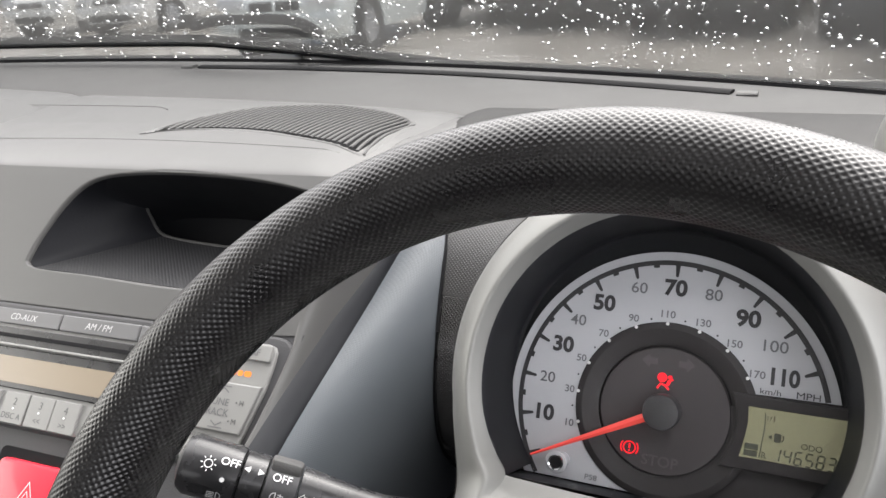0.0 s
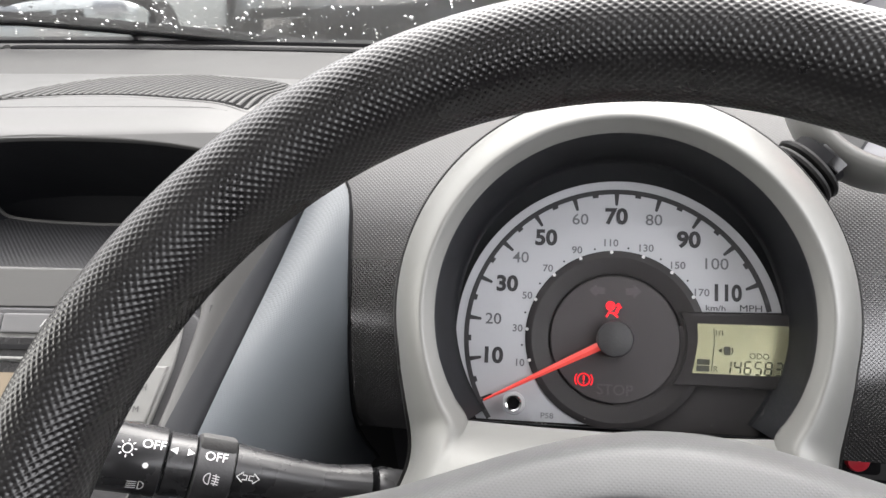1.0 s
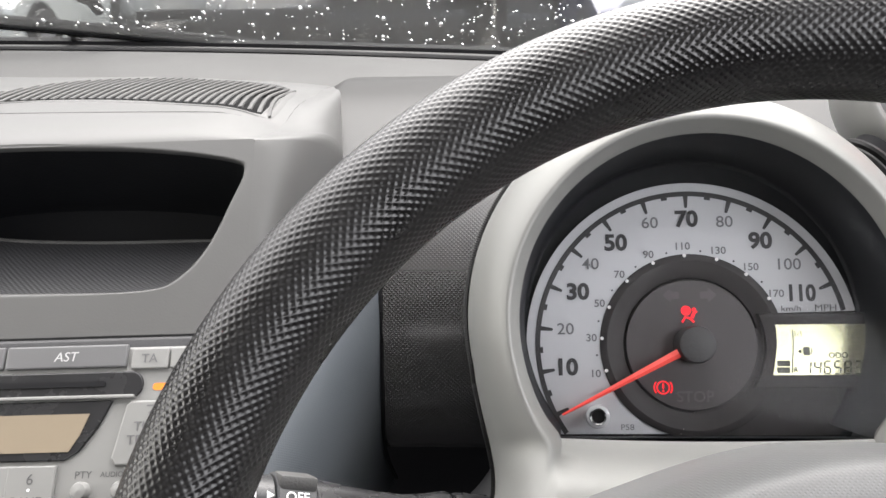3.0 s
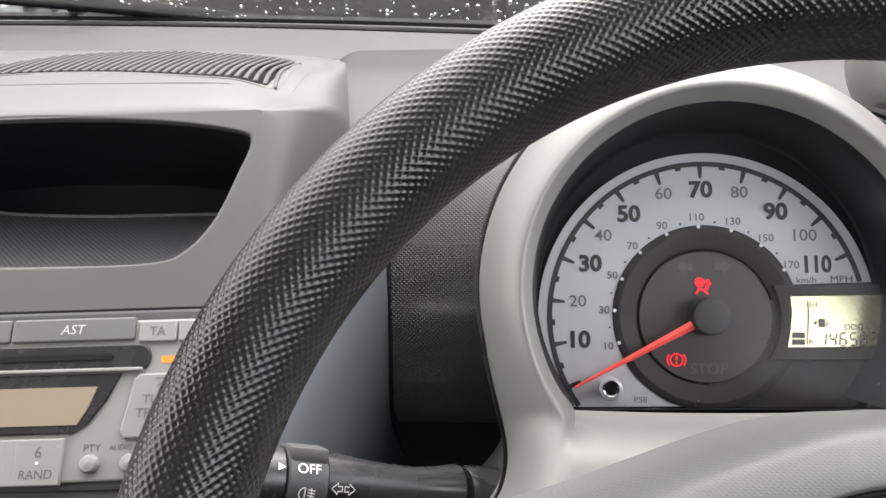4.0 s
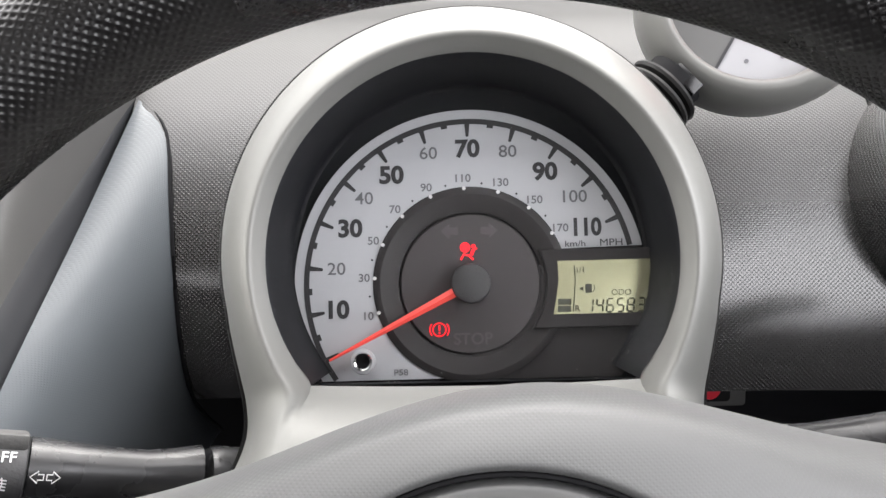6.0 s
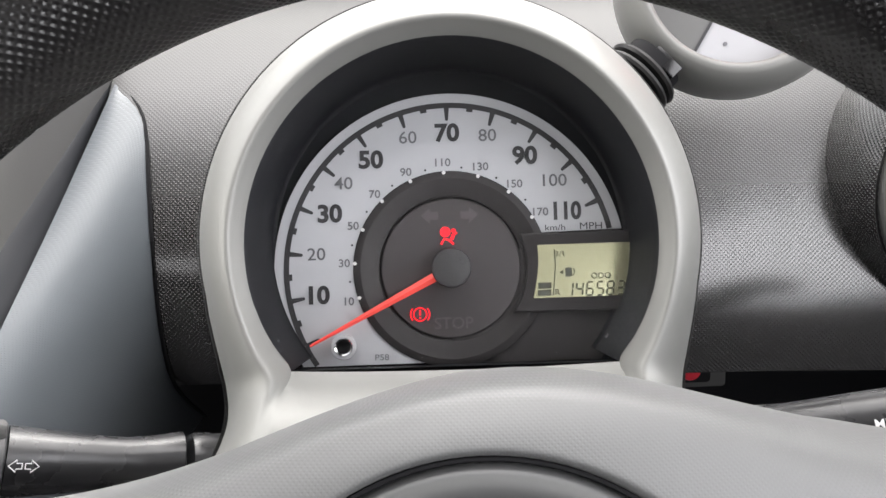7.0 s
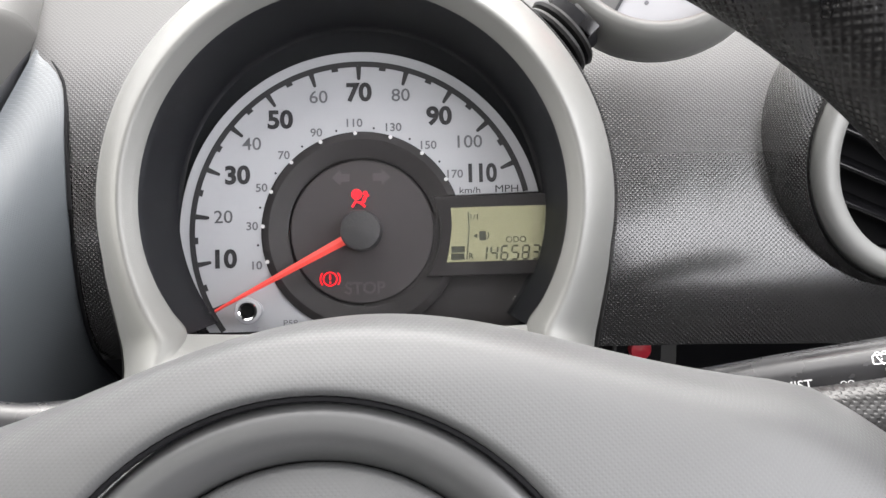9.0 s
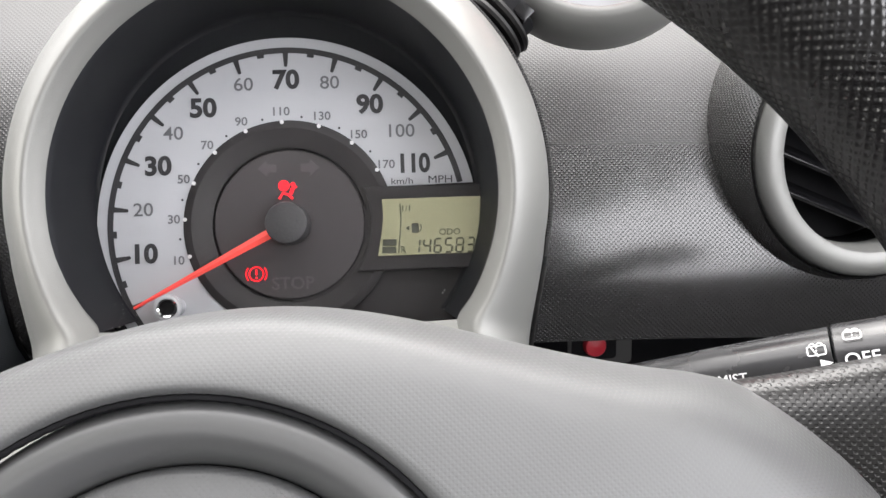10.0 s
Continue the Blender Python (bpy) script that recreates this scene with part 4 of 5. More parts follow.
def stalk(name, label, side, marks, e1, e2, e3, shift):
    a = Vector((side * 0.097, -0.040, 0.8898)) + Vector(shift)
    b = Vector((side * 0.158, -0.0665, 0.9183)) + Vector(shift)
    ax = (b - a).normalized()
    o = thing(name, label, "stalk", frame_of(a, ax if side > 0 else -ax, (0, 0.55, 1)))
    inv = o.matrix_world.inverted()
    X = lambda d: (side * d, 0, 0)
    v, f = tube([X(d) for d in (-.012, .002, .0045)], [.0125, .0125, .0115], 28)
    link("base_collar", v, f, GLOSS, o)
    v, f = tube([X(d) for d in (.0075, .008, .017, .027, .040, .055, e1)], [.0112, .0125, .0108, .0096, .0100, .0114, .0124] if side < 0 else [.0112, .0118, .0108, .0104, .0110, .0118, .0130], 32, 0.92)
    link("arm", v, f, GLOSS, o, "gloss black arm")
    v, f = tube([X(d) for d in (e1 + .0006, e1 + .0012, e2, e2 + .0006)], [.0126, .0135, .0137, .0128], 32)
    ring = link("switch_ring", v, f, DARK if side < 0 else GLOSS, o, "charcoal twist ring")
    if side < 0:
        part("ring_tab", box(.0146, .006, .012, .0014, (side * (e1 + .0083), .0112, .0042)), DASH_TOP, o)
    v, f = tube([X(d) for d in (e2 + .0010, e2 + .0016, e3, e3 + .0005)], [.0120, .0127, .0128, .0122], 32)
    link("middle_ring", v, f, GLOSS, o)
    v, f = tube([X(d) for d in (e3 + .0010, e3 + .0017, e3 + .024, e3 + .028, e3 + .030)], [.0126, .0137, .0140, .0120, .006], 32)
    link("end_knob", v, f, GLOSS, o, "gloss black twist knob")
    for kind, d, up, size in marks:
        a_ = radians(up)
        R = .0142 if d > e3 else .0130 if d > e2 else .0141 if d > e1 else .0126
        m = Matrix.Translation((side * d, R * math.sin(a_), R * math.cos(a_))) @ Matrix.Rotation(-a_, 4, "X")
        if kind in ("OFF", "MIST"):
            letters(kind, size, (0, 0), 0, WHITE_INK, o, "lettering", bold=.00002, m=m)
        elif kind == "dot":
            part("mark", plate(circle(size, 14), .0001), WHITE_INK, o, m=m)
        elif kind == "arrows":
            bms = []
            for s in (-1, 1):
                bms.append(band([(s * .0005, .0009), (s * .0022, .0009), (s * .0022, .0020), (s * .0046, 0), (s * .0022, -.0020), (s * .0022, -.0009), (s * .0005, -.0009)], .0004, .0001, 0, True))
            part("arrow_mark", join(*bms), WHITE_INK, o, m=m)
        elif kind == "triangles":
            part("mark", join(plate([(-.0048, 0), (-.0020, .0015), (-.0020, -.0015)], .0001), plate([(.0020, .0015), (.0048, 0), (.0020, -.0015)], .0001)), WHITE_INK, o, m=m)
        elif kind == "triangle":
            part("mark", plate([(-.0018, .0014), (.0018, 0), (-.0018, -.0014)], .0001), WHITE_INK, o, m=m)
        elif kind == "lamp":
            bms = [band(circle(.0018, 20), .0004, .0001, 0, True)]
            for k in range(8):
                c_, s_ = math.cos(k * math.pi / 4), math.sin(k * math.pi / 4)
                bms.append(band([(c_ * .0026, s_ * .0026), (c_ * .0036, s_ * .0036)], .0004, .0001))
            part("lamp_mark", join(*bms), WHITE_INK, o, m=m)
        elif kind in ("beam", "fog"):
            bms = [band(circle(.0020, 14, (.0012, 0), 0, 180) if kind == "beam" else circle(.0022, 14, (-.0006, 0), 180, 360), .0004, .0001), band([(.0012, .002), (.0012, -.002)] if kind == "beam" else [(-.0006, .0022), (-.0006, -.0022)], .0004, .0001)]
            for k in range(4):
                yy = .0016 - k * .00105
                bms.append(band([(-.0032, yy - .0004), (.0004, yy)] if kind == "beam" else [(.0004, yy), (.0032, yy - .0004)], .0004, .0001))
            if kind == "fog":
                bms.append(band([(.0016, .0022), (.0020, 0), (.0015, -.0024)], .0004, .0001))
            part("lamp_mark", join(*bms), WHITE_INK, o, m=m)
        elif kind in ("wiper", "rear", "rear_off"):
            w, h = size, size * 0.62
            if kind == "wiper":
                bms = [band(circle(w, 14, (0, -h), -48, 48), .0004, .0001), band(circle(w * .35, 8, (0, -h), -48, 48), .0004, .0001), band([(w * .74, -h + w * .67), (w * .26, -h + w * .23)], .0004, .0001), band([(-w * .74, -h + w * .67), (-w * .26, -h + w * .23)], .0004, .0001)]
            else:
                bms = [band(rounded(w * 1.5, h * 1.5, .0006), .0004, .0001, 0, True)]
                if kind == "rear":
                    bms.append(band([(-w * .4, h * .5), (w * .1, -h * 1.0)], .0004, .0001))
            for s in (-1, 1):
                bms.append(band(circle(w * .25, 8, (s * w * .3, h * 0.8), -90, 90), .0003, .0001))
            for k in range(3):
                bms.append(band([(0, h * .6 - k * h * .5), (0, h * .38 - k * h * .5)], .0004, .0001))
            part("wiper_mark", join(*bms), WHITE_INK, o, m=m)
    return o


stalk("indicator_stalk", "gloss black lamp stalk with white printed symbols", -1, [("arrows", .0615, 4, 0), ("OFF", .0755, 30, .0052), ("fog", .0760, -6, 0), ("triangles", .0888, 32, 0), ("OFF", .1000, 34, .0052), ("lamp", .1095, 22, 0), ("dot", .1015, 0, .0011), ("beam", .1035, -34, 0)], .0668, .0822, .0938, (-.0040, 0, -.0022))
stalk("wiper_stalk", "gloss black wiper stalk with white printed symbols", 1, [("MIST", .0610, 9, .0044), ("OFF", .0615, -12, .0040), ("wiper", .0755, -4, .0036), ("rear", .0865, 34, .0034), ("triangle", .0888, 14, 0), ("rear_off", .0970, 46, .0032), ("OFF", .0985, 14, .0056)], .0905, .1090, .1190, (.0040, 0, .0030))

# ---- car radio ----
radio = thing("car_radio", "silver-grey car radio with display and buttons in console", "car radio", M_STACK)


def flat(*a):
    """A part whose plane faces stay plane."""
    return part(*a, angle=12)


def mm(pts):
    return [(x / 1000, y / 1000) for x, y in pts]


flat("surround", plate(mm([(-172, 9), (155, 9), (161, 8), (165, 5), (167, 0), (167, -6), (158, -50), (153, -66), (-172, -66)]), .004, -.003, .0015), DARK, radio, "dark surround")
flat("face", plate(mm([(-150, 4), (152, 4), (156, 3), (158, 0), (158, -5), (156.5, -20), (149.5, -48), (146, -62), (-150, -66)]), .003, .000, .001), RADIO, radio, "silver radio face")
for x0, x1, t in ((-59, 1.5, "CD-AUX"), (2.5, 63.5, "AM / FM"), (64.5, 117, "AST")):
    k = flat("band_button", plate(mm(rounded(x1 - x0, 10, 1, (x0 + x1) / 2, 0)), .002, .0028, .0008), RADIO_DARK, radio, "grey band button")
    letters(t, .0058, ((x0 + x1) / 2000, .0), .0050, PALE_INK, k, "lettering", shear=.15)
for x0, x1, t in ((119, 135, "TA"), (136, 156, "AF")):
    k = flat("traffic_button", plate(mm(rounded(x1 - x0, 9, 1, (x0 + x1) / 2, -1.5)), .002, .0028, .0006), RADIO, radio, "pale silver button")
    letters(t, .0055, ((x0 + x1) / 2000, -.0015), .0050, RADIO_DARK, k, "lettering")
flat("disc_slot", plate(mm(rounded(290, 11.5, 5.6, -20, -12.5)), .0015, .0027, .0006), GLOSS, radio, "black disc slot")
flat("slot_mouth", plate(mm(rounded(250, 2.4, 1.0, -16, -12)), .0006, .0042), BLACK, radio)
flat("slot_lip", plate(mm(rounded(276, 1.6, .7, -16, -17.6)), .0025, .0029, .0005), RADIO, radio)
flat("display_frame", plate(mm([(-120, -19), (113, -19), (108, -30), (101, -40), (95, -43.5), (-120, -43.5)]), .0016, .0026, .0006), GLOSS, radio, "black display frame")
flat("display", plate(mm([(-110, -24.5), (104, -24.5), (101, -33), (97, -40), (-110, -40)]), .0004, .0042), RADIO_LCD, radio, "warm beige unlit display")
for k, (n_, sub) in enumerate((("1", "DISC V"), ("2", "DISC A"), ("3", "<<"), ("4", ">>"), ("5", "RPT"), ("6", "RAND"))):
    x0 = (-46, -22, -1, 19, 54, 73)[k]
    w = 20
    b = flat("preset_button", plate(mm(rounded(w - .4, 18.5, .6, x0 + w / 2, -54.5)), .0022, .0027, .0006), RADIO, radio, "silver preset button")
    letters(n_, .0062, ((x0 + w / 2) / 1000, -.0505), .0050, GREY_INK, b, "lettering")
    letters(sub, .0050, ((x0 + w / 2) / 1000, -.0592), .0050, GREY_INK, b, "lettering")
    part("lamp_dot", plate(circle(.0006, 10, ((x0 + w / 2) / 1000, -.0548)), .0004, .0049), WHITE_INK, b)
t_ = flat("tune_button", plate(mm([(121, -19.5), (155, -19.5), (148.5, -46), (117, -46), (115, -43), (119, -21.5)]), .002, .0028, .0008), RADIO, radio, "silver tune button")
letters("TUNE", .0056, (.1305, -.0303), .0050, RADIO_DARK, t_, "lettering")
letters("TRACK", .0056, (.1300, -.0358), .0050, RADIO_DARK, t_, "lettering")
for n_, x, y in (("H", .1455, -.0297), ("M", .1433, -.0398)):
    letters(n_, .0042, (x, y), .0050, GREY_INK, t_, "lettering")
    part("lamp_dot", plate(circle(.0005, 10, (x - .0032, y)), .0003, .0048), GREY_INK, t_)
for x, w in ((132.5, 7), (138.6, 3.4), (143.4, 4.6)):
    flat("orange_mark", plate(mm(rounded(w, 3.0, 1.2, x, -13.6)), .0001, .0031), ORANGE_INK, radio, "orange printed bar")
for y, s_ in ((-23.8, 1), (-42.0, -1)):
    flat("chevron_mark", join(band(mm([(129, y - 1.2 * s_), (132.5, y + 1.0 * s_), (136, y - 1.2 * s_)]), .0007, .0001, .0049), band(mm([(128, y + 2.0 * s_), (137, y + 2.0 * s_)]), .0006, .0001, .0049)), RADIO_DARK, t_)
for x, t in ((104, "PTY"), (120.5, "AUDIO CONT")):
    v, f = lathe([(.0038, .0), (.0038, .0050), (.0030, .0066), (.0001, .0072)], 28, centre=(x / 1000, -.0557))
    link("round_button", v, f, RADIO, radio, "small domed silver button")
    letters(t, .0042 if len(t) < 5 else .0030, (x / 1000, -.0492), .0031, GREY_INK, radio, "lettering")

hazard = thing("hazard_button", "red hazard warning button with white triangle", "button", M_STACK @ Matrix.Translation((.020, -.101, 0)))
part("button", plate(rounded(.058, .038, .004), .006, -.001, .002), HAZARD, hazard, "red plastic button")
part("triangle_outer", band([(-.0095, -.009), (.0095, -.009), (0, .0085)], .0011, 0, .0054, True), WHITE_INK, hazard)
part("triangle_inner", band([(-.0055, -.0065), (.0055, -.0065), (0, .0035)], .0009, 0, .0054, True), WHITE_INK, hazard)
part("surround", plate(rounded(.072, .050, .004), .002, -.0025), BLACK, hazard)

# ---- side air vent ----
M_VENT = frame_of((0.2580, 0.054, 0.9545), (1, 0.10, 0), (0, 0.30, 1)) @ Matrix.Diagonal((0.976, 0.976, 0.976, 1))
side_vent = thing("side_air_vent", "round black-slatted air vent in a silver ring", "air vent", M_VENT)
prof = [(.0682, -.090), (.0678, -.034), (.0668, -.0220), (.0654, -.0120), (.0640, -.0050), (.0626, -.0012), (.0618, -.004), (.0614, -.014)]
v, f = lathe(prof, 96)
collar = link("collar", v, f, DASH_STUD, side_vent, "studded grey collar", angle=60)
uv = collar.data.uv_layers.new(name="surface")
for lp in collar.data.loops:
    k = lp.vertex_index
    uv.data[lp.index].uv = (2 * math.pi * (k // len(prof)) / 96 * .0640, 0.3 + prof[k % len(prof)][1])
v, f = lathe([(.0612, -.014), (.0612, -.002), (.0605, .0022), (.0585, .0046), (.0550, .0055), (.0515, .0050), (.0492, .0034), (.0478, -.002), (.0468, -.014)], 96)
link("trim_ring", v, f, SILVER, side_vent, "satin silver ring")
v, f = lathe([(.0616, -.008), (.0622, -.0010), (.0617, -.0002), (.0612, -.003)], 192)
link("ring_gasket", [(x * (1 + .004 * ((i // 4) % 2)), y * (1 + .004 * ((i // 4) % 2)), n) for i, (x, y, n) in enumerate(v)], f, RUBBER, side_vent)
part("vent_back", plate(circle(.0475, 48), .001, -.030), BLACK, side_vent)
v, f = lathe([(.0468, -.012), (.0468, -.030)], 60)
link("vent_tube", v, f, BLACK, side_vent)
for k in range(-2, 3):
    yy = k * .0155
    half = math.sqrt(.046 ** 2 - yy ** 2)
    bm = box(2 * half, .0022, .016, .0008, (0, 0, 0))
    part("slat", bm, VANE, side_vent, m=Matrix.Rotation(radians(-24), 4, "Z") @ Matrix.Translation((0, yy, -.013)) @ Matrix.Rotation(radians(24), 4, "X"))

# ---- red switch under the dash ----
switch = thing("red_switch", "small red round switch in a grey bezel under dash", "switch", frame_of((0.175, 0.168, 0.7715), (1, 0.0, 0), (0, 0.3, 1)) @ Matrix.Diagonal((0.74, 0.74, 0.74, 1)))
v = rounded(.060, .030, .004)
part("plate", plate(v, .003, -.002, .001), DASH_TOP, switch)
part("recess", plate(rounded(.042, .024, .004, -.006, .002), .0005, .0011), BLACK, switch)
v, f = lathe([(.0105, .001), (.0105, .006), (.009, .009), (.0001, .010)], 30, centre=(-.006, .004))
link("cap", v, f, HAZARD, switch, "red cap")

# ---- cabin shell ----
cabin = thing("cabin_shell", "pale grey car cabin lining with open window gaps", "car cabin", kind="structure")


def sheet(name, pts, mat, parent, thick=0.02, label=""):
    bm = bmesh.new()
    fc = bm.faces.new([bm.verts.new(p) for p in pts])
    fc.normal_update()
    n_ = fc.normal.copy()
    ext = bmesh.ops.extrude_face_region(bm, geom=[fc])
    bmesh.ops.translate(bm, verts=[e for e in ext["geom"] if isinstance(e, bmesh.types.BMVert)], vec=n_ * thick)
    return part(name, bm, mat, parent, label)


ZR = 1.46
sheet("roof_lining", [(-1.05, -0.28, ZR), (0.34, -0.28, ZR), (0.34, -1.9, ZR), (-1.05, -1.9, ZR)], CLOTH, cabin)
sheet("floor_pan", [(-1.12, 0.5, 0.22), (0.42, 0.5, 0.22), (0.42, -1.9, 0.22), (-1.12, -1.9, 0.22)], SEAT, cabin)
sheet("bulkhead", [(-1.12, 0.50, 0.2), (0.42, 0.50, 0.2), (0.42, 0.50, 1.0), (-1.12, 0.50, 1.0)], BLACK, cabin)
sheet("tailgate", [(-1.05, -1.9, 0.2), (0.34, -1.9, 0.2), (0.34, -1.9, 0.95), (-1.05, -1.9, 0.95)], CLOTH, cabin)
for s, x, xr in ((1, 0.42, 0.34), (-1, -1.12, -1.05)):
    sheet("door_card", [(x, 0.5, 0.2), (x, 0.5, 0.97), (x, -1.9, 1.0), (x, -1.9, 0.2)], DASH_TOP, cabin)
    sheet("window_header", [(xr, -0.24, ZR - 0.06), (xr, -1.9, ZR - 0.06), (xr, -1.9, ZR), (xr, -0.28, ZR)], CLOTH, cabin)
    sheet("door_pillar", [(x, -0.86, 0.98), (x, -0.98, 0.98), (xr, -0.98, ZR), (xr, -0.86, ZR)], CLOTH, cabin)
    v, f = tube([(x + s * 0.0, 0.47, 0.99), (x - s * 0.005, 0.30, 1.10), (xr + s * 0.02, 0.05, 1.27), (xr, -0.26, 1.44)], [.038, .036, .034, .034], 16)
    link("windscreen_pillar", v, f, TRIM, cabin, "grey trimmed pillar")
for x in (0.0, -0.72):
    st = thing("front_seat", "dark cloth front seat with headrest", "car seat", Matrix.Translation((x, -0.62, 0.25)))
    part("cushion", box(.48, .50, .16, .05, (0, 0, .14), 4), SEAT, st)
    part("backrest", box(.46, .14, .62, .05, (0, -.32, .50), 4), SEAT, st, m=None)
    part("headrest", box(.26, .10, .18, .04, (0, -.36, .92), 4), SEAT, st)


def screen_at(x, t):
    """The windscreen, t from its foot to its head."""
    c = (x + 0.355)
    foot = Vector((x, base_y(x) + 0.02, lean(x, 1.015)))
    head = Vector((x * 0.92 - 0.03, -0.24 - 0.06 * c * c, 1.455))
    p = foot.lerp(head, t)
    p.z += 0.03 * math.sin(math.pi * t)
    return p


windscreen = thing("windscreen", "raked car windscreen spotted with raindrops", "windscreen", kind="structure")
rows = [screen_at(x, t) for x in np.linspace(-1.10, 0.40, 31) for t in np.linspace(0, 1, 13)]
gl = link("glass", rows, grid_faces(31, 13), GLASS, windscreen)
gl.visible_shadow = False
v, f = tube([screen_at(x, 0.0) + Vector((0, -0.012, 0.008)) for x in np.linspace(-1.10, 0.40, 40)], [0.0125] * 40, 8, 0.7)
link("foot_seal", v, f, BLACK, windscreen, "black rubber seal")
rnd = random.Random(7)
verts, faces = [], []
for _ in range(2600):
    x, t = rnd.uniform(-1.05, 0.38), rnd.uniform(0.012, 0.34) ** 1.0
    if -0.50 < x and t < 0.02:
        continue
    p = screen_at(x, t)
    du = (screen_at(x + 0.01, t) - p).normalized()
    dv = (screen_at(x, t + 0.02) - p).normalized()
    nn = du.cross(dv)
    if nn.y < 0:
        nn = -nn
    r = 0.0006 + 0.0017 * rnd.random() ** 2.0
    st_, b0 = rnd.uniform(0.8, 1.7), len(verts)
    for ring, (rr, hh) in enumerate(((1.0, 0.0), (0.75, 0.45), (0.0, 0.62))):
        for k in range(7 if rr else 1):
            a = 2 * math.pi * k / 7
            verts.append(p + (du * math.cos(a) * rr + dv * math.sin(a) * rr * st_) * r + nn * (hh * r + 0.0006))
    for k in range(7):
        faces.append((b0 + k, b0 + (k + 1) % 7, b0 + 7 + (k + 1) % 7, b0 + 7 + k))
        faces.append((b0 + 7 + k, b0 + 7 + (k + 1) % 7, b0 + 14))
WATER = bpy.data.materials.new("rain_water")
WATER.use_nodes = True
wb = WATER.node_tree.nodes["Principled BSDF"]
wb.inputs["Transmission Weight"].default_value, wb.inputs["Roughness"].default_value, wb.inputs["IOR"].default_value = 1.0, 0.02, 1.33
drops = link("raindrops", verts, faces, WATER, None)
tagged(drops, "scattered clear raindrops on the windscreen", "raindrops", kind="stuff")
drops.visible_shadow = False

wiper = thing("wiper", "black wiper arm and blade parked on the windscreen", "wiper")
pts = [screen_at(x, 0.074 if x < -0.6 else 0.074 - 0.19 * (x + 0.6)) + Vector((0, 0.010, 0.0)) for x in np.linspace(-1.02, -0.31, 24)]
v, f = tube(pts, [0.0070] * 24, 8)
link("blade", v, f, BLACK, wiper, "black rubber blade")
pts = smooth_rows([screen_at(x, t) + Vector((0, 0.016, 0.004)) for x, t in ((-0.60, 0.100), (-0.565, 0.112), (-0.51, 0.116), (-0.465, 0.113), (-0.448, 0.098), (-0.446, 0.078))], 4)
v, f = tube(pts, [0.0055] * len(pts), 8)
link("arm", v, f, BLACK, wiper, "hooked black arm end")
pts = [screen_at(x, t) + Vector((0, 0.012, 0)) for x, t in ((-0.492, 0.058), (-0.484, 0.030), (-0.480, 0.004))]
v, f = tube(pts, [0.005, 0.0055, 0.006], 8)
link("pivot", v, f, BLACK, wiper)
bonnet = thing("bonnet", "grey car bonnet below the windscreen", "bonnet")
rows = [(x, base_y(x) + 0.05 + 0.75 * t, 0.985 - 0.02 * t - 0.22 * t * t - 0.06 * (x + 0.355) ** 2) for x in np.linspace(-1.1, 0.4, 20) for t in np.linspace(0, 1, 10)]
link("panel", rows, grid_faces(20, 10), paint("own_paint", (0.24, 0.24, 0.235)), bonnet)

# ---- car park ----
ground = link("ground", [(-300, -300, 0), (300, -300, 0), (300, 300, 0), (-300, 300, 0)], [(0, 1, 2, 3)], TARMAC, None)
tagged(ground, "wet grey tarmac of a car park", "ground", kind="structure")

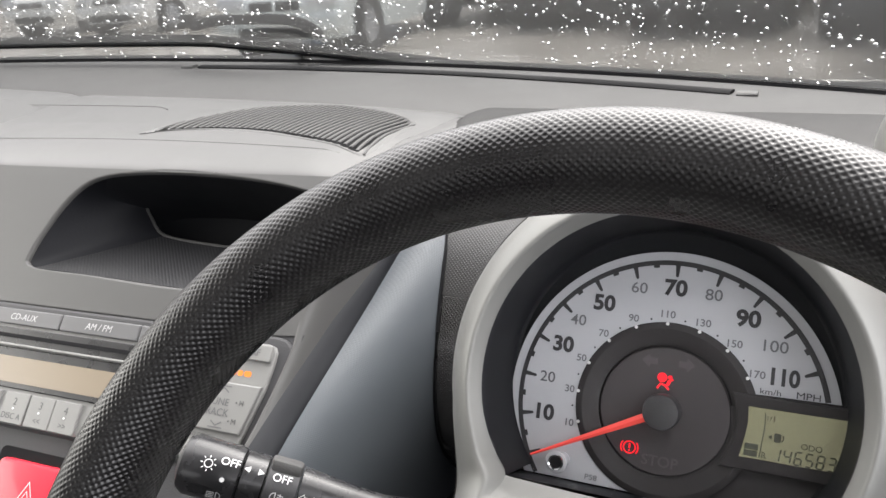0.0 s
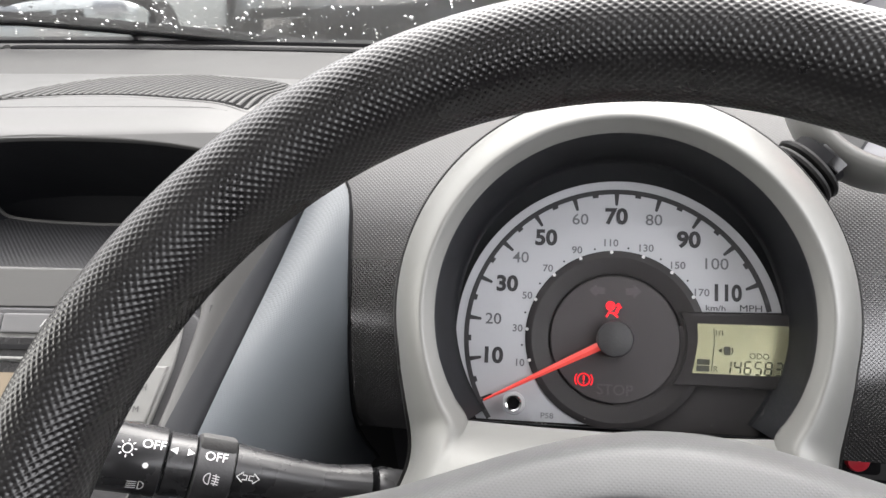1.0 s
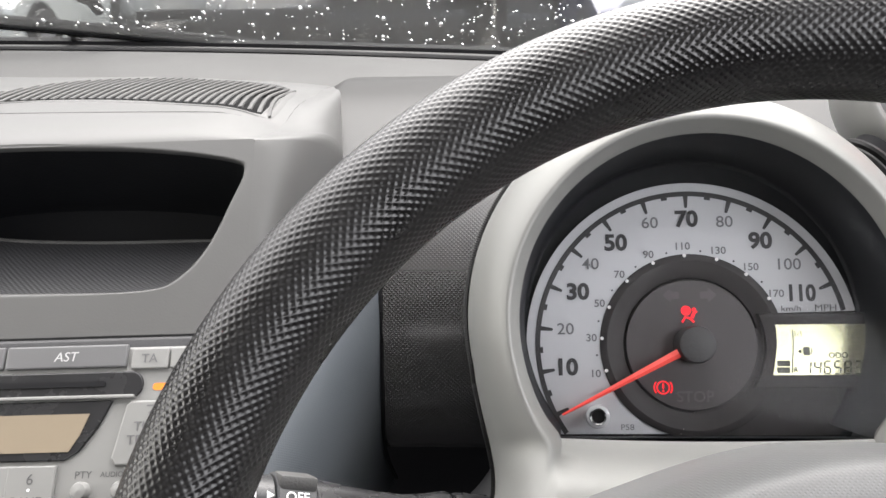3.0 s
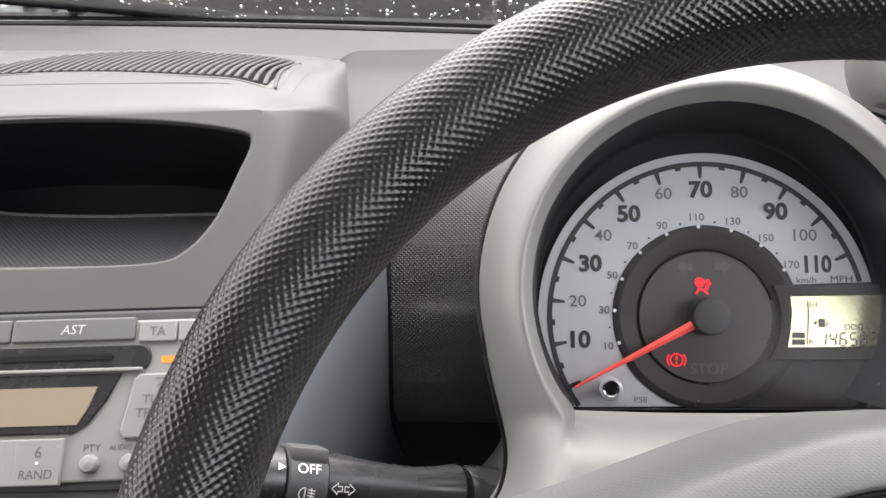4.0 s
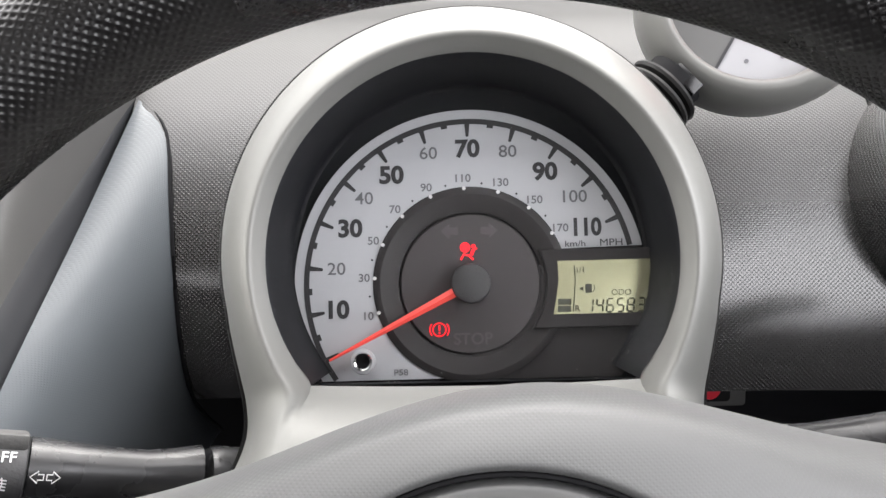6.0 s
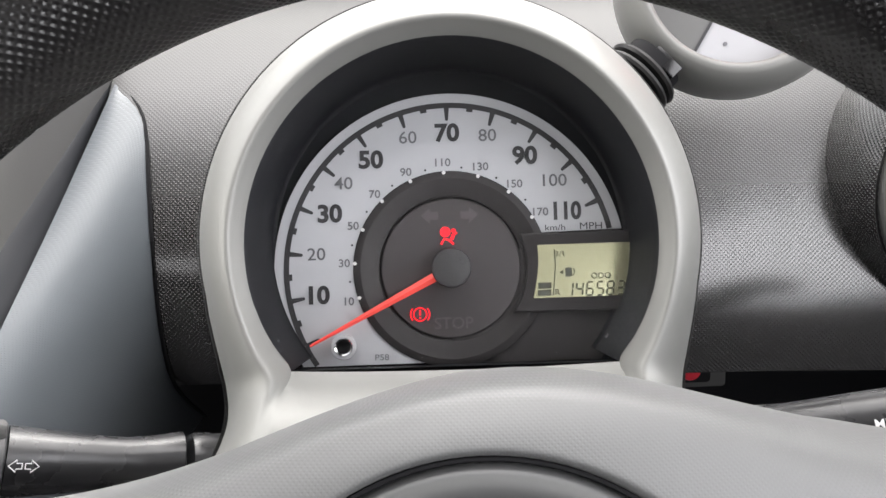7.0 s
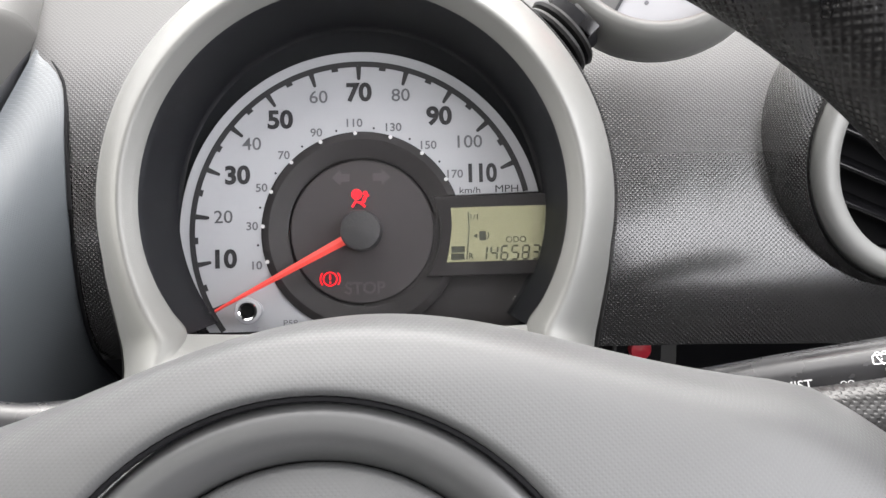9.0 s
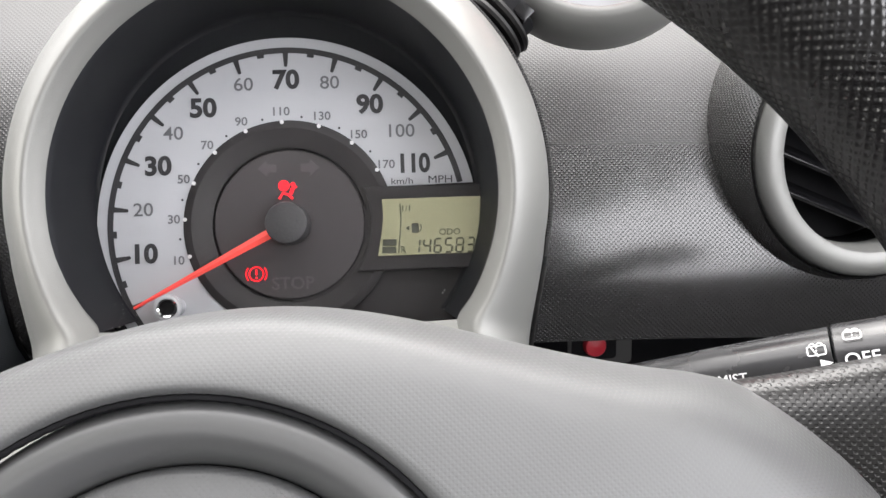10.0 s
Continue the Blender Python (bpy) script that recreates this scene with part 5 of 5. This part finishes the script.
def car(name, colour, label, x, y, turn, round_lamps=False):
    """A parked small hatchback; its front looks along local -y."""
    o = thing(name, label, "car", pose(x, y, 0, 0, 0, turn), "parked cars")
    P = paint("paint_" + name, colour)
    side = smooth_rows([(0, -1.95, .24), (0, -2.0, .55), (0, -1.90, .74), (0, -1.1, .94), (0, -.95, .96), (0, .9, .98), (0, 1.75, .96), (0, 1.92, .80), (0, 1.95, .45), (0, 1.90, .22)], 4)
    rows = []
    for k in range(13):
        t = -1 + k / 6
        w = 0.84 * t
        sq = 1 - 0.10 * abs(t) ** 4
        for p in side:
            rows.append((w * (1 - 0.05 * abs(p.y / 2) ** 3), p.y * sq, .28 + (p.z - .28) * (1 - 0.10 * abs(t) ** 6)))
    ns = len(side)
    f = grid_faces(13, ns)
    f += [tuple(range(ns))[::-1], tuple(range(12 * ns, 13 * ns))]
    link("body", rows, f, P, o, angle=50)
    top = [(-1.0, .93, .74), (-.35, 1.40, .60), (.2, 1.46, .60), (1.1, 1.42, .60), (1.72, .95, .72)]
    rows = []
    for yy, zz, ww in top:
        rows += [(-ww, yy, zz), (-ww * .6, yy, zz + .02), (0, yy, zz + .03), (ww * .6, yy, zz + .02), (ww, yy, zz)]
    link("glasshouse", rows + [(-.78, 1.72, .93), (.78, 1.72, .93)], grid_faces(5, 5) + [(0, 5, 10, 15, 20), (24, 19, 14, 9, 4)], CAR_GLASS, o, "dark car windows")
    link("roof", [(w_, yy, zz + .035) for yy, zz in ((-.32, 1.41), (.3, 1.46), (1.15, 1.43)) for w_ in (-.60, -.3, .3, .60)], grid_faces(3, 4), P, o)
    for sx in (-1, 1):
        for yy in (-1.25, 1.22):
            v, f = lathe([(.20, -.09), (.29, -.10), (.31, -.08), (.31, .08), (.29, .10), (.20, .09)], 32)
            m = Matrix.Translation((sx * .765, yy, .31)) @ Matrix.Rotation(radians(90), 4, "Y")
            w = link("wheel", [m @ Vector(q) for q in v], f, TYRE, o)
            v, f = lathe([(.205, .07), (.19, .085), (.10, .075), (.03, .085), (.0001, .085)] if sx > 0 else [(.205, -.07), (.19, -.085), (.10, -.075), (.03, -.085), (.0001, -.085)], 30)
            link("rim", [m @ Vector(q) for q in v], f, ALLOY, w)
            v, f = lathe([(.315, -.02), (.315, .006), (.375, .006), (.385, -.02)], 28)
            ma = Matrix.Translation((sx * .838, yy, .31)) @ Matrix.Rotation(radians(90 * sx), 4, "Y")
            link("arch", [ma @ Vector(q) for q in v], f, BLACK, o)
        if round_lamps:
            v, f = lathe([(.0001, .06), (.06, .05), (.10, .015), (.115, .0), (.115, -.04)], 28)
            ml = Matrix.Translation((sx * .60, -1.96, .68)) @ Matrix.Rotation(radians(90), 4, "X")
            link("headlamp", [ml @ Vector(q) for q in v], f, LAMP_W, o, "round clear headlamp")
        else:
            part("headlamp", box(.36, .12, .15, .04, (sx * .58, -1.93, .68), 3), LAMP_W, o)
        part("tail_lamp", box(.20, .08, .30, .03, (sx * .66, 1.88, .80), 3), LAMP_R, o)
    for sx in (-1, 1):
        part("grille", box(.30, .06, .11, .02, (sx * .17, -1.985, .63)), BLACK, o)
    if round_lamps:
        for k in range(3):
            part("grille_bar", box(.86, .04, .035, .01, (0, -2.02, .56 + .065 * k)), CHROME, o)
    part("lower_grille", box(1.0, .06, .12, .02, (0, -1.99, .34)), BLACK, o)
    part("bumper", box(1.60, .14, .22, .05, (0, -1.93, .44), 3), P, o)
    part("rear_bumper", box(1.62, .16, .22, .05, (0, 1.92, .34), 3), P if name != "pale_car" else DARK, o)
    part("front_plate", box(.50, .02, .11, .005, (0, -2.014, .47)), PLATE_W, o)
    part("rear_plate", box(.50, .02, .11, .005, (0, 1.99, .66)), PLATE_Y, o)
    return o


car("silver_car", (.66, .70, .69), "pale silver-green parked car seen from its front corner", -5.70, 9.09, 6)
car("white_car", (.78, .78, .76), "off-white parked car facing the windscreen", -12.0, 12.6, 4)
car("blue_car", (.14, .20, .30), "dark blue parked car between two pale ones", -9.3, 13.9, 2)
car("cream_car", (.72, .72, .69), "cream parked car at the far end of the row", -14.9, 13.2, 6)
car("dark_car", (.03, .032, .035), "dark parked car with a yellow rear plate", -0.90, 10.4, 176)
car("grey_car", (.55, .57, .57), "pale grey parked car across the tarmac", -4.4, 12.3, 4)
car("pale_car", (.7, .7, .69), "white parked car with red tail lamps", -2.70, 11.35, 178)
car("charcoal_car", (.05, .055, .065), "charcoal parked car seen from behind", 0.95, 9.7, 180)
car("navy_car", (.045, .05, .13), "navy parked car with round headlamps and bright grille", 1.42, 6.45, 0, True)
kerb_line = part("bay_line", box(1.3, .10, .006, 0, (0, 0, .003)), LINE, None, m=pose(0.55, 5.75, 0, 0, 0, -6))
tagged(kerb_line, "faded white painted bay line on tarmac", "road marking", "bay lines", "structure")
# unseen wall added to close the place and limit low sky in reflections
wall = part("unseen_far_wall", box(120, .4, 8, .05, (0, 34, 4.0)), material("pale_render", (.34, .33, .31), .8, stain=.2, stain_size=1), None)
tagged(wall, "plain pale wall added out of view beyond the car park", "wall", kind="structure")
